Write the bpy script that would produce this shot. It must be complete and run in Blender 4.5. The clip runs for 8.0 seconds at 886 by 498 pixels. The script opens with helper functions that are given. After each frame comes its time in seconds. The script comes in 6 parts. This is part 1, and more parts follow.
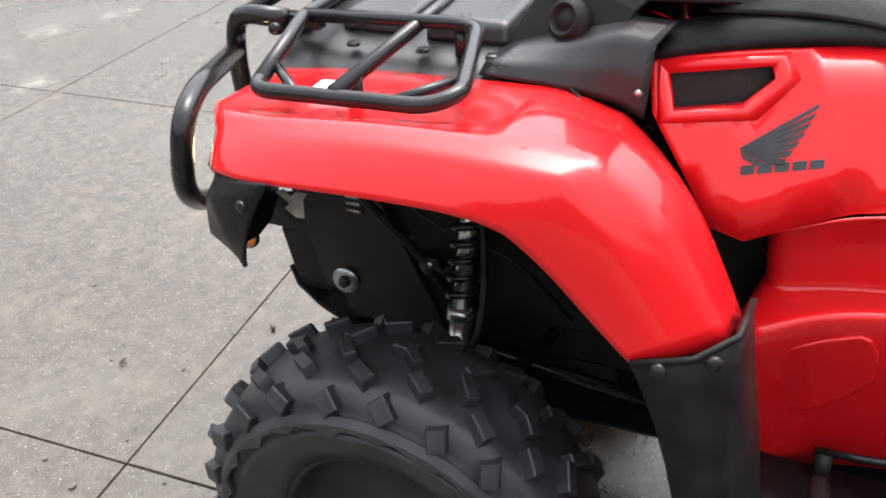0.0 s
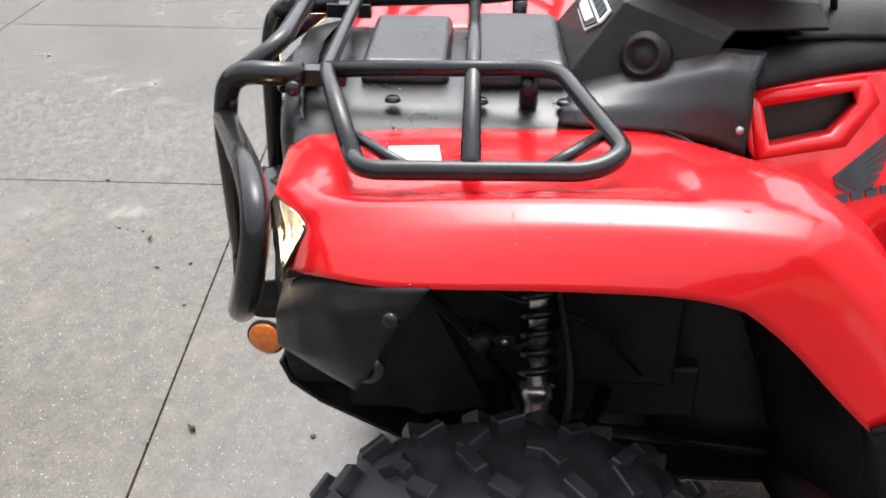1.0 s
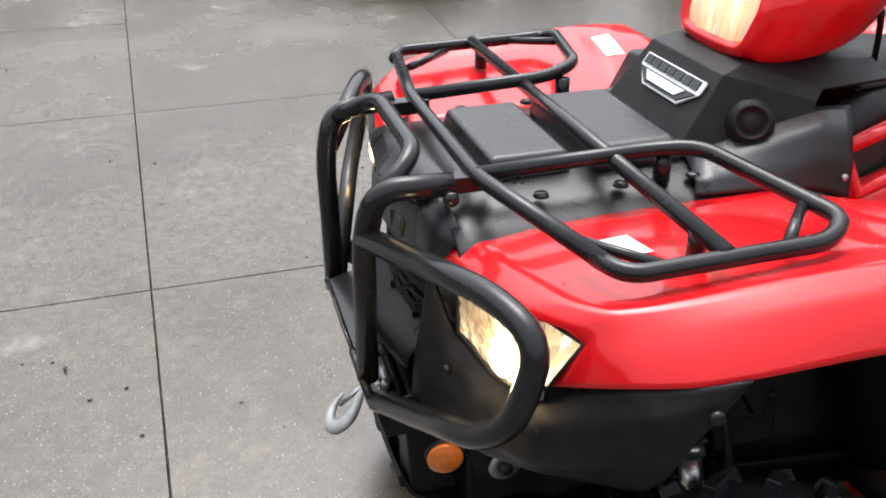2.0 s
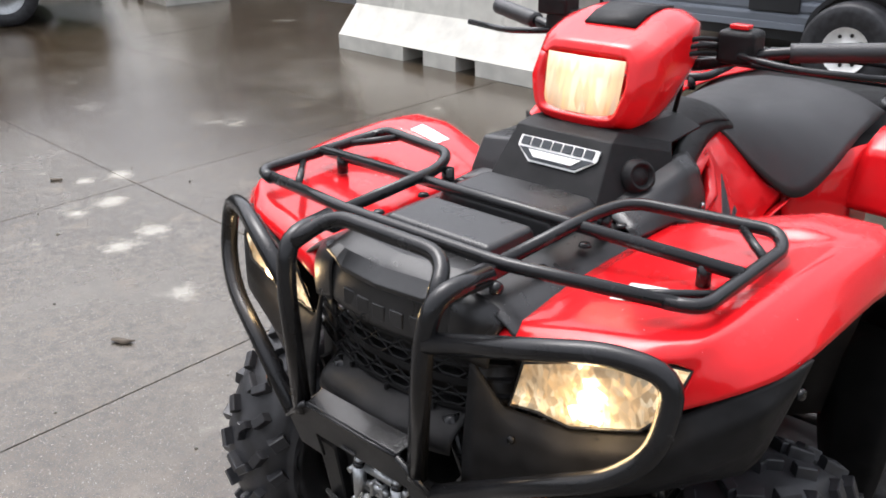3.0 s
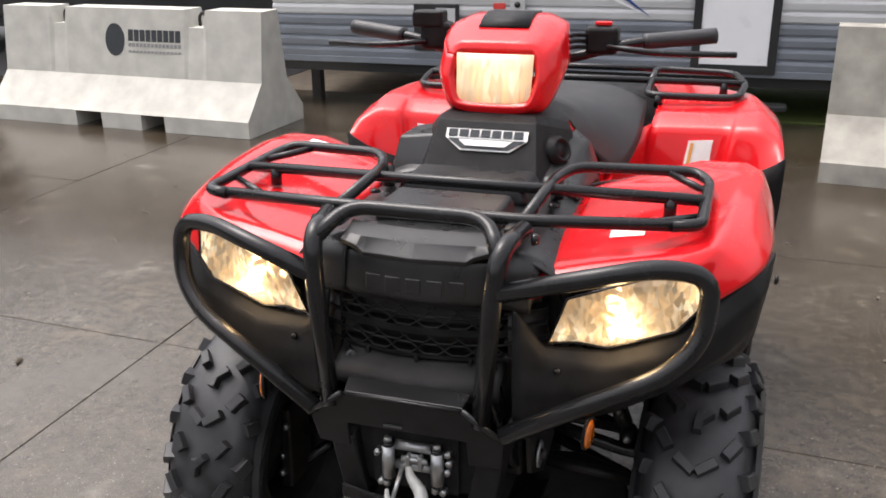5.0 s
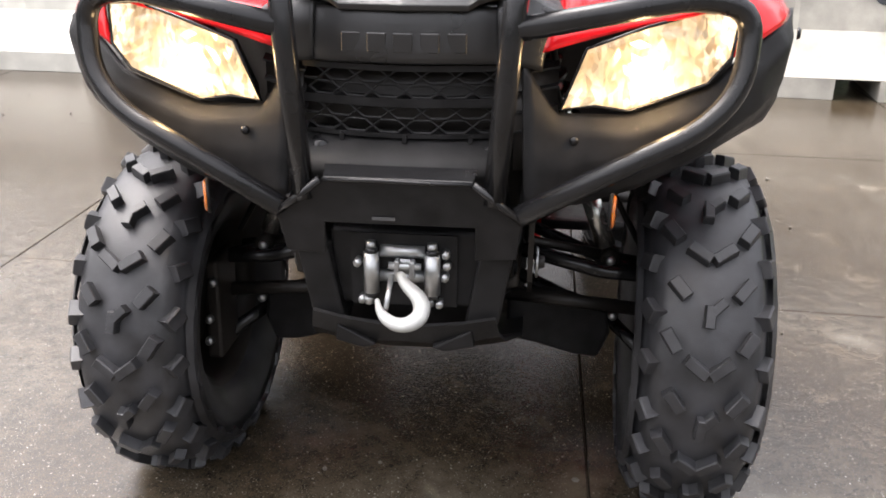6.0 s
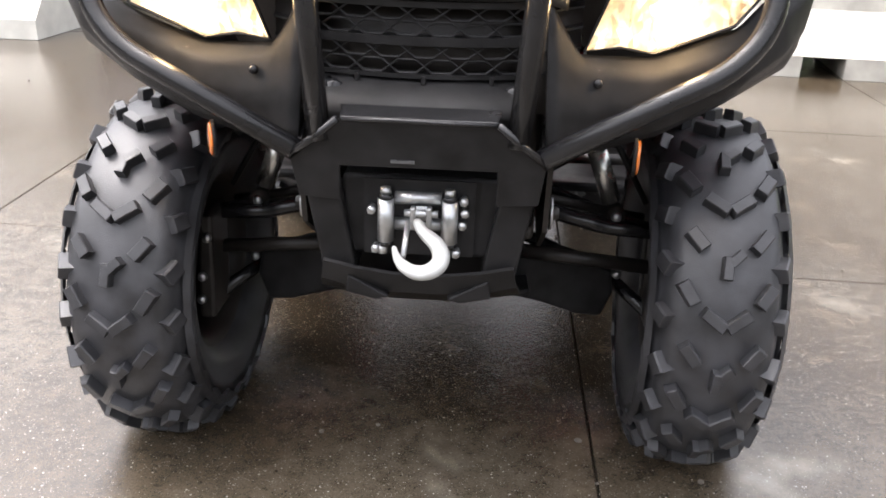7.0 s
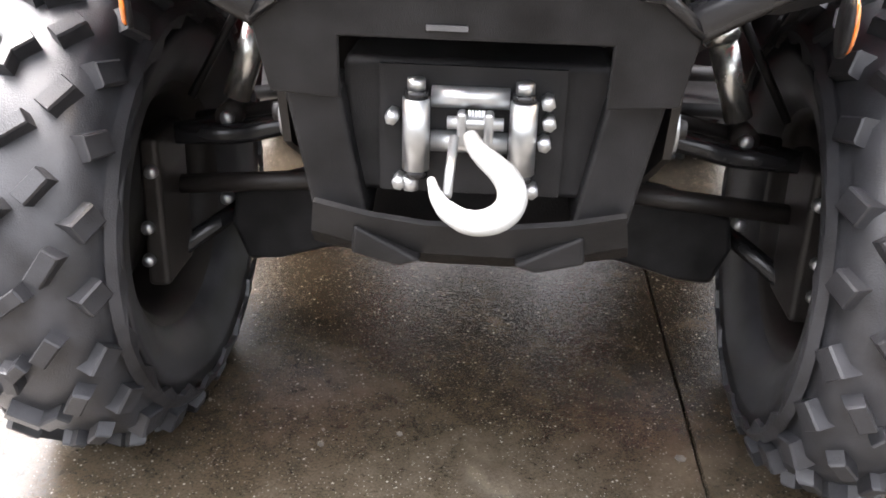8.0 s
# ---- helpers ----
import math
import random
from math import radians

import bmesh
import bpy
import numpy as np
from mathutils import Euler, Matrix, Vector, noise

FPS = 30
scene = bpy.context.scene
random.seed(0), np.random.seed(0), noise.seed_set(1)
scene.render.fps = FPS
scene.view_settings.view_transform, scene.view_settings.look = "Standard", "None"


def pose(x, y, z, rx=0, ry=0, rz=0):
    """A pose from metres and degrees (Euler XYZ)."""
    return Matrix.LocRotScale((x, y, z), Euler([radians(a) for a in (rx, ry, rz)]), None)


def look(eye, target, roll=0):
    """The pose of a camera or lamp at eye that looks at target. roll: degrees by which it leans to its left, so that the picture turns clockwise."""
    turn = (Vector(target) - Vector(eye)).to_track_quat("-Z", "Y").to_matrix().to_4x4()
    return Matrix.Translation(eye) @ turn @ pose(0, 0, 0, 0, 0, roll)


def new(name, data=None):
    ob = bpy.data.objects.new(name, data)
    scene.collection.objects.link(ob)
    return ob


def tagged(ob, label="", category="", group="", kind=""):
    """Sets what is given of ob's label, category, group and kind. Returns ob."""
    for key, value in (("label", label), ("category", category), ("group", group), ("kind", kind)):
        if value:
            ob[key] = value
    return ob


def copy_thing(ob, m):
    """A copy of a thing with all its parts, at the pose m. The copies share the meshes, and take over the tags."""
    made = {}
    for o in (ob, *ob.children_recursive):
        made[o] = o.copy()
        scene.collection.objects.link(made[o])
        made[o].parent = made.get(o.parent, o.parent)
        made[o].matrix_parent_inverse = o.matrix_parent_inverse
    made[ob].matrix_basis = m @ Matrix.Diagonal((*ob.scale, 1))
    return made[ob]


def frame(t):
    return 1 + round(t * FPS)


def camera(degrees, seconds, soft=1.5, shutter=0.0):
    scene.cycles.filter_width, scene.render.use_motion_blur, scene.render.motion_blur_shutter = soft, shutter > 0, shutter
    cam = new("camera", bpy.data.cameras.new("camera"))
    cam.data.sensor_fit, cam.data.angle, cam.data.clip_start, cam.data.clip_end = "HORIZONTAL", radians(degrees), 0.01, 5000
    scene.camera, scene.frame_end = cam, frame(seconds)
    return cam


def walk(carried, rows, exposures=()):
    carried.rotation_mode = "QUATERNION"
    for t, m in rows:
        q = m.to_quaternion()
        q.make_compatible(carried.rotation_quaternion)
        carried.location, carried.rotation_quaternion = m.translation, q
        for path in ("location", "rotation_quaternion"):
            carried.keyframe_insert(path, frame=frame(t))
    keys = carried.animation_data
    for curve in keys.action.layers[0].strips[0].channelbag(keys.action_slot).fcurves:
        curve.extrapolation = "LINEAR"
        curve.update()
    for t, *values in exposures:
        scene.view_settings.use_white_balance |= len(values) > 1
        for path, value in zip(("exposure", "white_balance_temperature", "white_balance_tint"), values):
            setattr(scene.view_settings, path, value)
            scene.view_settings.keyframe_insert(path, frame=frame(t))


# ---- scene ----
cam = camera(52.9, 8.0, soft=1.75)
PATH = [
    (0, (1.318, 0.47, 1.333), (-0.264, -0.158, 0.283), -2.1),
    (0.5, (1.215, 0.247, 1.288), (-0.454, -0.106, 0.245), -1.3),
    (1, (1.226, -0.014, 1.314), (-0.493, -0.073, 0.293), 0.5),
    (1.5, (1.267, -0.275, 1.378), (-0.463, -0.08, 0.395), 1.4),
    (1.7, (1.222, -0.361, 1.372), (-0.507, -0.085, 0.404), 0.5),
    (2.8, (0.895, -0.977, 1.428), (-0.461, 0.23, 0.587), -1.2),
    (3, (0.866, -1.077, 1.455), (-0.377, 0.266, 0.65), -0.8),
    (3.5, (0.868, -1.274, 1.494), (-0.148, 0.283, 0.757), 1.3),
    (4, (0.789, -1.466, 1.523), (-0.092, 0.184, 0.816), 1.9),
    (4.2, (0.705, -1.547, 1.517), (-0.119, 0.138, 0.824), 1.6),
    (5.3, (0.365, -1.475, 1.278), (-0.086, 0.342, 0.573), -1.0),
    (5.5, (0.307, -1.445, 1.188), (-0.055, 0.385, 0.468), -0.9),
    (6, (0.181, -1.459, 1.018), (-0.017, 0.39, 0.283), 0.4),
    (6.5, (0.146, -1.479, 0.961), (0.038, 0.379, 0.227), 1.3),
    (7, (0.092, -1.444, 0.953), (-0.001, 0.401, 0.186), 1.8),
    (7.5, (0.042, -1.202, 0.821), (-0.077, 0.612, -0.015), 1.4),
    (8, (0.025, -1.002, 0.753), (-0.093, 0.795, -0.118), 1.5),
]
EXPOSURES = [(0.0, 1.02, 6450, 10), (1.0, 0.85, 6400, 10), (1.7, 0.5, 6350, 10), (2.8, 0.42, 6350, 12), (4.2, 0.26, 6450, 13), (5.5, 0.28, 6750, 14), (6.1, 1.4, 6650, 14), (7.0, 1.6, 6550, 14), (7.5, 1.65, 6550, 14), (8.0, 2.5, 6600, 14)]
walk(cam, [(t, look(eye, target, roll)) for t, eye, target, roll in PATH], EXPOSURES)

# ---- world and light: overcast, bright sky ----
world = bpy.data.worlds.new("overcast")
scene.world = world
world.use_nodes = True
wn, wl = world.node_tree.nodes, world.node_tree.links
sky = wn.new("ShaderNodeTexSky")
sky.sky_type = "NISHITA"
sky.sun_disc = False
sky.sun_elevation = radians(67)
sky.sun_rotation = radians(283.6)
sky.air_density, sky.dust_density, sky.ozone_density = 1.0, 4.0, 1.0
grey = wn.new("ShaderNodeHueSaturation")
grey.inputs["Saturation"].default_value = 0.22
wl.new(sky.outputs["Color"], grey.inputs["Color"])
# an overcast sky is about three times as bright overhead as at the horizon
where = wn.new("ShaderNodeTexCoord")
height = wn.new("ShaderNodeSeparateXYZ")
wl.new(where.outputs["Generated"], height.inputs["Vector"])
rise = wn.new("ShaderNodeMapRange")
rise.inputs["To Min"].default_value, rise.inputs["To Max"].default_value = 0.33, 1.0
wl.new(height.outputs["Z"], rise.inputs["Value"])
cloud = wn.new("ShaderNodeVectorMath")
cloud.operation = "SCALE"
wl.new(grey.outputs["Color"], cloud.inputs["Vector"])
wl.new(rise.outputs["Result"], cloud.inputs["Scale"])
wl.new(cloud.outputs["Vector"], wn["Background"].inputs["Color"])
wn["Background"].inputs["Strength"].default_value = 0.45
sun_data = bpy.data.lights.new("sun", "SUN")
sun_data.energy, sun_data.angle, sun_data.color = 0.24, radians(40), (1.0, 0.97, 0.93)
sun = new("sun", sun_data)
sun.matrix_world = look((-3.3, 0.8, 8.0), (0, 0, 0))


# ---- materials ----
def shade(name, colour, rough=0.5, metal=0.0, vary=0.15, scale=30.0, bump=0.05, coat=0.0, fine=400.0, rough_vary=0.1, shine=0.5):
    """A surface whose colour, roughness and relief vary at a coarse and a fine scale."""
    m = bpy.data.materials.new(name)
    m.use_nodes = True
    n, l = m.node_tree.nodes, m.node_tree.links
    p = n["Principled BSDF"]
    co = n.new("ShaderNodeTexCoord")
    coarse, grain = n.new("ShaderNodeTexNoise"), n.new("ShaderNodeTexNoise")
    coarse.inputs["Scale"].default_value, coarse.inputs["Detail"].default_value = scale, 5
    grain.inputs["Scale"].default_value, grain.inputs["Detail"].default_value = fine, 2
    for t in (coarse, grain):
        l.new(co.outputs["Object"], t.inputs["Vector"])
    ramp = n.new("ShaderNodeValToRGB")
    ramp.color_ramp.elements[0].position, ramp.color_ramp.elements[1].position = 0.3, 0.7
    ramp.color_ramp.elements[0].color = (*[c * (1 - vary) for c in colour], 1)
    ramp.color_ramp.elements[1].color = (*[min(1, c * (1 + vary)) for c in colour], 1)
    l.new(coarse.outputs["Fac"], ramp.inputs["Fac"])
    l.new(ramp.outputs["Color"], p.inputs["Base Color"])
    mr = n.new("ShaderNodeMapRange")
    mr.inputs["To Min"].default_value, mr.inputs["To Max"].default_value = max(0.02, rough - rough_vary), min(1, rough + rough_vary)
    l.new(coarse.outputs["Fac"], mr.inputs["Value"])
    l.new(mr.outputs["Result"], p.inputs["Roughness"])
    p.inputs["Metallic"].default_value = metal
    p.inputs["Coat Weight"].default_value = coat
    p.inputs["Specular IOR Level"].default_value = shine
    p.inputs["Coat Roughness"].default_value = 0.06
    if bump:
        b = n.new("ShaderNodeBump")
        b.inputs["Strength"].default_value, b.inputs["Distance"].default_value = bump, 0.002
        l.new(grain.outputs["Fac"], b.inputs["Height"])
        l.new(b.outputs["Normal"], p.inputs["Normal"])
    return m


def glow(name, colour, strength):
    m = bpy.data.materials.new(name)
    m.use_nodes = True
    p = m.node_tree.nodes["Principled BSDF"]
    p.inputs["Base Color"].default_value = (*colour, 1)
    p.inputs["Emission Color"].default_value = (*colour, 1)
    p.inputs["Emission Strength"].default_value = strength
    p.inputs["Roughness"].default_value = 0.3
    return m


def clear(name, colour=(1, 1, 1), rough=0.03):
    m = bpy.data.materials.new(name)
    m.use_nodes = True
    p = m.node_tree.nodes["Principled BSDF"]
    p.inputs["Base Color"].default_value = (*colour, 1)
    p.inputs["Transmission Weight"].default_value = 1.0
    p.inputs["Roughness"].default_value = rough
    p.inputs["IOR"].default_value = 1.45
    return m


def concrete():
    """Wet, worn concrete: pale aggregate specks, dark damp patches with a sheen, brown stains."""
    m = bpy.data.materials.new("wet_concrete")
    m.use_nodes = True
    n, l = m.node_tree.nodes, m.node_tree.links
    p = n["Principled BSDF"]
    co = n.new("ShaderNodeTexCoord")
    geo = n.new("ShaderNodeNewGeometry")

    def noise_of(scale, detail, rough=0.6):
        t = n.new("ShaderNodeTexNoise")
        t.inputs["Scale"].default_value, t.inputs["Detail"].default_value, t.inputs["Roughness"].default_value = scale, detail, rough
        l.new(geo.outputs["Position"], t.inputs["Vector"])
        return t

    def ramp_of(source, stops):
        r = n.new("ShaderNodeValToRGB")
        while len(r.color_ramp.elements) < len(stops):
            r.color_ramp.elements.new(0.5)
        for e, (at, c) in zip(r.color_ramp.elements, stops):
            e.position, e.color = at, (*c, 1) if len(c) == 3 else c
        r.color_ramp.interpolation = "EASE"
        l.new(source, r.inputs["Fac"])
        return r

    def mix_of(kind, fac, a, b):
        x = n.new("ShaderNodeMix")
        x.data_type, x.blend_type = "RGBA", kind
        if isinstance(fac, float):
            x.inputs["Factor"].default_value = fac
        else:
            l.new(fac, x.inputs["Factor"])
        l.new(a, x.inputs["A"])
        l.new(b, x.inputs["B"])
        return x.outputs["Result"]

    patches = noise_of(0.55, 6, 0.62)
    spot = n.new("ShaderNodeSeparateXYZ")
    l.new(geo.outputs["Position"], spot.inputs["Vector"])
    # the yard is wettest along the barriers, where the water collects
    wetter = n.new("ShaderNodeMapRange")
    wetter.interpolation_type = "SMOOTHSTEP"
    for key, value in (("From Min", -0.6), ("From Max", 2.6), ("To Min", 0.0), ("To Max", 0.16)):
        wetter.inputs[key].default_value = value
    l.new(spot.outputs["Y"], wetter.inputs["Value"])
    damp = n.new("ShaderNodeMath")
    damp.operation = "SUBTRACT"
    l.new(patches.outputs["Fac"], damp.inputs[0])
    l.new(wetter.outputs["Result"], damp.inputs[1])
    # darker, browner and smoother in a soft round area about the vehicle's front
    from_front = n.new("ShaderNodeVectorMath")
    from_front.operation = "DISTANCE"
    from_front.inputs[1].default_value = (-0.15, -0.15, 0)
    l.new(geo.outputs["Position"], from_front.inputs[0])
    front_tone = n.new("ShaderNodeMapRange")
    front_tone.interpolation_type = "SMOOTHSTEP"
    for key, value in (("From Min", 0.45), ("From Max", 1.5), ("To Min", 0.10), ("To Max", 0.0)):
        front_tone.inputs[key].default_value = value
    l.new(from_front.outputs["Value"], front_tone.inputs["Value"])
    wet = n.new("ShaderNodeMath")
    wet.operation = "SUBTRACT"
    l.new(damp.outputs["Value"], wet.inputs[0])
    l.new(front_tone.outputs["Result"], wet.inputs[1])
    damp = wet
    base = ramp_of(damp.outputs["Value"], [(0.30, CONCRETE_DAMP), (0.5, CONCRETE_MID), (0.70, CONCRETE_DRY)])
    mottled = ramp_of(noise_of(22, 6, 0.7).outputs["Fac"], [(0.3, (0.42, 0.40, 0.37)), (0.7, (1.0, 1.0, 1.0))])
    body = mix_of("MULTIPLY", 0.75, base.outputs["Color"], mottled.outputs["Color"])
    grit = ramp_of(noise_of(260, 3, 0.7).outputs["Fac"], [(0.3, (0.5, 0.49, 0.47)), (0.62, (1.12, 1.12, 1.12))])
    body = mix_of("MULTIPLY", 0.7, body, grit.outputs["Color"])
    stone = n.new("ShaderNodeTexVoronoi")
    stone.inputs["Scale"].default_value = 95
    l.new(geo.outputs["Position"], stone.inputs["Vector"])
    small = n.new("ShaderNodeTexVoronoi")
    small.inputs["Scale"].default_value = 240
    l.new(geo.outputs["Position"], small.inputs["Vector"])
    speck = ramp_of(stone.outputs["Distance"], [(0.08, (1, 1, 1)), (0.22, (0, 0, 0))])
    chosen = ramp_of(stone.outputs["Color"], [(0.66, (0, 0, 0)), (0.74, (0.8, 0.8, 0.8))])
    mask = mix_of("MULTIPLY", 1.0, speck.outputs["Color"], chosen.outputs["Color"])
    pale = n.new("ShaderNodeRGB")
    pale.outputs[0].default_value = (0.34, 0.325, 0.295, 1)
    body = mix_of("MIX", mask, body, pale.outputs[0])
    dot = ramp_of(small.outputs["Distance"], [(0.10, (1, 1, 1)), (0.30, (0, 0, 0))])
    light = ramp_of(small.outputs["Color"], [(0.55, (0, 0, 0)), (0.68, (0.6, 0.6, 0.6))])
    body = mix_of("MIX", mix_of("MULTIPLY", 1.0, dot.outputs["Color"], light.outputs["Color"]), body, pale.outputs[0])
    pit = ramp_of(noise_of(70, 4, 0.75).outputs["Fac"], [(0.28, (0.35, 0.33, 0.30)), (0.45, (1.0, 1.0, 1.0))])
    body = mix_of("MULTIPLY", 0.8, body, pit.outputs["Color"])
    rust = ramp_of(noise_of(5.0, 5, 0.65).outputs["Fac"], [(0.52, (0, 0, 0)), (0.74, (0.5, 0.5, 0.5))])
    brown = n.new("ShaderNodeRGB")
    brown.outputs[0].default_value = (0.125, 0.098, 0.068, 1)
    body = mix_of("MIX", rust.outputs["Color"], body, brown.outputs[0])
    chalk = n.new("ShaderNodeRGB")
    chalk.outputs[0].default_value = (0.42, 0.40, 0.34, 1)
    bloom = ramp_of(noise_of(2.3, 4, 0.6).outputs["Fac"], [(0.60, (0, 0, 0)), (0.80, (0.35, 0.35, 0.35))])
    body = mix_of("MIX", bloom.outputs["Color"], body, chalk.outputs[0])
    # pale dried spills, each with a ragged edge
    ragged = noise_of(9.0, 3, 0.6)
    spills = None
    for x, y, r in ((-2.42, 0.50, 0.11), (-2.45, 0.67, 0.12), (-2.93, 0.74, 0.13), (-2.90, 0.55, 0.08), (-3.26, 0.98, 0.11), (-1.84, 0.42, 0.10), (-3.31, 0.81, 0.07)):
        far = n.new("ShaderNodeVectorMath")
        far.operation = "DISTANCE"
        far.inputs[1].default_value = (x, y, 0)
        l.new(geo.outputs["Position"], far.inputs[0])
        wob = n.new("ShaderNodeMath")
        wob.operation = "MULTIPLY_ADD"
        wob.inputs[1].default_value = 2.2 * r
        l.new(ragged.outputs["Fac"], wob.inputs[0])
        l.new(far.outputs["Value"], wob.inputs[2])
        edge = n.new("ShaderNodeMapRange")
        edge.interpolation_type = "SMOOTHSTEP"
        for key, value in (("From Min", 1.0 * r), ("From Max", 2.0 * r), ("To Min", 0.55), ("To Max", 0.0)):
            edge.inputs[key].default_value = value
        l.new(wob.outputs["Value"], edge.inputs["Value"])
        if spills is None:
            spills = edge.outputs["Result"]
        else:
            most = n.new("ShaderNodeMath")
            most.operation = "MAXIMUM"
            l.new(spills, most.inputs[0])
            l.new(edge.outputs["Result"], most.inputs[1])
            spills = most.outputs["Value"]
    body = mix_of("MIX", spills, body, chalk.outputs[0])
    l.new(body, p.inputs["Base Color"])
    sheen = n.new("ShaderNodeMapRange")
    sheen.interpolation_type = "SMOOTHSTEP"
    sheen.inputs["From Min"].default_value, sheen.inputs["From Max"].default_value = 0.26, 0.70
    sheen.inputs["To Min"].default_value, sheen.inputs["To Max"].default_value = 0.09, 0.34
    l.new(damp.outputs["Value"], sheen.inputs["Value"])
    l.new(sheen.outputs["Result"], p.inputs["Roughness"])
    b = n.new("ShaderNodeBump")
    p.inputs["Specular IOR Level"].default_value = 0.62
    b.inputs["Strength"].default_value, b.inputs["Distance"].default_value = 0.3, 0.003
    l.new(noise_of(130, 5, 0.7).outputs["Fac"], b.inputs["Height"])
    l.new(b.outputs["Normal"], p.inputs["Normal"])
    return m


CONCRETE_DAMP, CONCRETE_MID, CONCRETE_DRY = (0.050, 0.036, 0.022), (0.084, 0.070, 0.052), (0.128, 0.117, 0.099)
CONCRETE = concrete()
RED = shade("red_plastic", (0.66, 0.008, 0.012), 0.26, vary=0.05, scale=8, bump=0.02, coat=0.60, fine=900, rough_vary=0.06, shine=0.18)
BLACK = shade("black_plastic", (0.0130, 0.0128, 0.0132), 0.36, vary=0.4, scale=25, bump=0.35, fine=1100, shine=0.15, rough_vary=0.16)
WET_BLACK = shade("wet_black_plastic", (0.015, 0.015, 0.0158), 0.30, vary=0.3, scale=18, bump=0.2, fine=700, rough_vary=0.10)
GLOSS = shade("black_powder_coat", (0.011, 0.011, 0.0118), 0.24, vary=0.3, scale=20, bump=0.06, coat=0.15, fine=500, shine=0.28)
RUBBER = shade("tyre_rubber", (0.024, 0.0243, 0.027), 0.44, vary=0.55, scale=22, bump=0.22, fine=520, shine=0.5, rough_vary=0.14)
DARK = shade("dark_metal", (0.016, 0.0138, 0.0125), 0.45, vary=0.5, scale=18, bump=0.3, shine=0.35)
VINYL = shade("seat_vinyl", (0.024, 0.024, 0.0255), 0.4, vary=0.2, scale=12, bump=0.2, fine=1600, shine=0.5)
STEEL = shade("zinc_steel", (0.40, 0.41, 0.415), 0.34, 0.85, vary=0.15, scale=60, bump=0.1, fine=700)
HOOK = shade("forged_hook", (0.34, 0.345, 0.335), 0.5, 0.35, vary=0.15, scale=50, bump=0.25, fine=600)


def lit_reflector(name, bulbs, dim, size=55, spread=(0.05, 1.9), metal=0.6, stretch=(1.0, 1.0, 1.0)):
    """Faceted chrome of a burning lamp: warm light, strongest round its bulbs (x, z, reach, power), broken up by the facets."""
    m = bpy.data.materials.new(name)
    m.use_nodes = True
    n, l = m.node_tree.nodes, m.node_tree.links
    p = n["Principled BSDF"]
    p.inputs["Base Color"].default_value = (0.55, 0.44, 0.30, 1)
    p.inputs["Metallic"].default_value, p.inputs["Roughness"].default_value = metal, 0.2
    co = n.new("ShaderNodeTexCoord")
    wide = n.new("ShaderNodeVectorMath")
    wide.operation = "MULTIPLY"
    wide.inputs[1].default_value = stretch
    l.new(co.outputs["Object"], wide.inputs[0])
    facets = n.new("ShaderNodeTexVoronoi")
    facets.inputs["Scale"].default_value = size
    l.new(wide.outputs["Vector"], facets.inputs["Vector"])
    sep = n.new("ShaderNodeSeparateXYZ")
    l.new(co.outputs["Object"], sep.inputs["Vector"])

    def sums(kind, a, b):
        x = n.new("ShaderNodeMath")
        x.operation = kind
        for slot, value in ((0, a), (1, b)):
            if isinstance(value, (int, float)):
                x.inputs[slot].default_value = value
            else:
                l.new(value, x.inputs[slot])
        return x.outputs["Value"]

    side_x = sums("ABSOLUTE", sep.outputs["X"], 0.0)
    total = None
    for bx, bz, reach_x, reach_z, power in bulbs:
        dx = sums("DIVIDE", sums("SUBTRACT", side_x, bx), reach_x)
        dz = sums("DIVIDE", sums("SUBTRACT", sep.outputs["Z"], bz), reach_z)
        fall = sums("POWER", 2.718, sums("MULTIPLY", sums("ADD", sums("MULTIPLY", dx, dx), sums("MULTIPLY", dz, dz)), -1.0))
        fall = sums("MULTIPLY", fall, power)
        total = fall if total is None else sums("ADD", total, fall)
    tint = n.new("ShaderNodeSeparateColor")
    l.new(facets.outputs["Color"], tint.inputs["Color"])
    vary = n.new("ShaderNodeMapRange")
    vary.inputs["To Min"].default_value, vary.inputs["To Max"].default_value = spread
    l.new(tint.outputs["Red"], vary.inputs["Value"])
    power = sums("MULTIPLY", sums("ADD", total, dim), vary.outputs["Result"])
    warmth = n.new("ShaderNodeMix")
    warmth.data_type = "RGBA"
    warmth.inputs["A"].default_value, warmth.inputs["B"].default_value = (1.0, 0.60, 0.26, 1), (1.0, 0.86, 0.60, 1)
    l.new(tint.outputs["Green"], warmth.inputs["Factor"])
    l.new(warmth.outputs["Result"], p.inputs["Emission Color"])
    l.new(power, p.inputs["Emission Strength"])
    return m


LIT = lit_reflector("lit_reflector", ((0.335, 0.768, 0.055, 0.016, 1.25), (0.345, 0.812, 0.020, 0.030, 0.8), (0.240, 0.762, 0.030, 0.018, 0.65), (0.435, 0.845, 0.030, 0.035, 0.75)), 0.20, 75, (0.30, 1.55), 0.6, (1.8, 1.0, 0.9))
POD_LIT = lit_reflector("lit_pod_reflector", ((0.0, 1.095, 0.09, 0.04, 0.50), (0.0, 1.05, 0.06, 0.016, 0.25)), 0.34, 40, (0.75, 1.25), 0.0, (2.5, 1.0, 0.5))


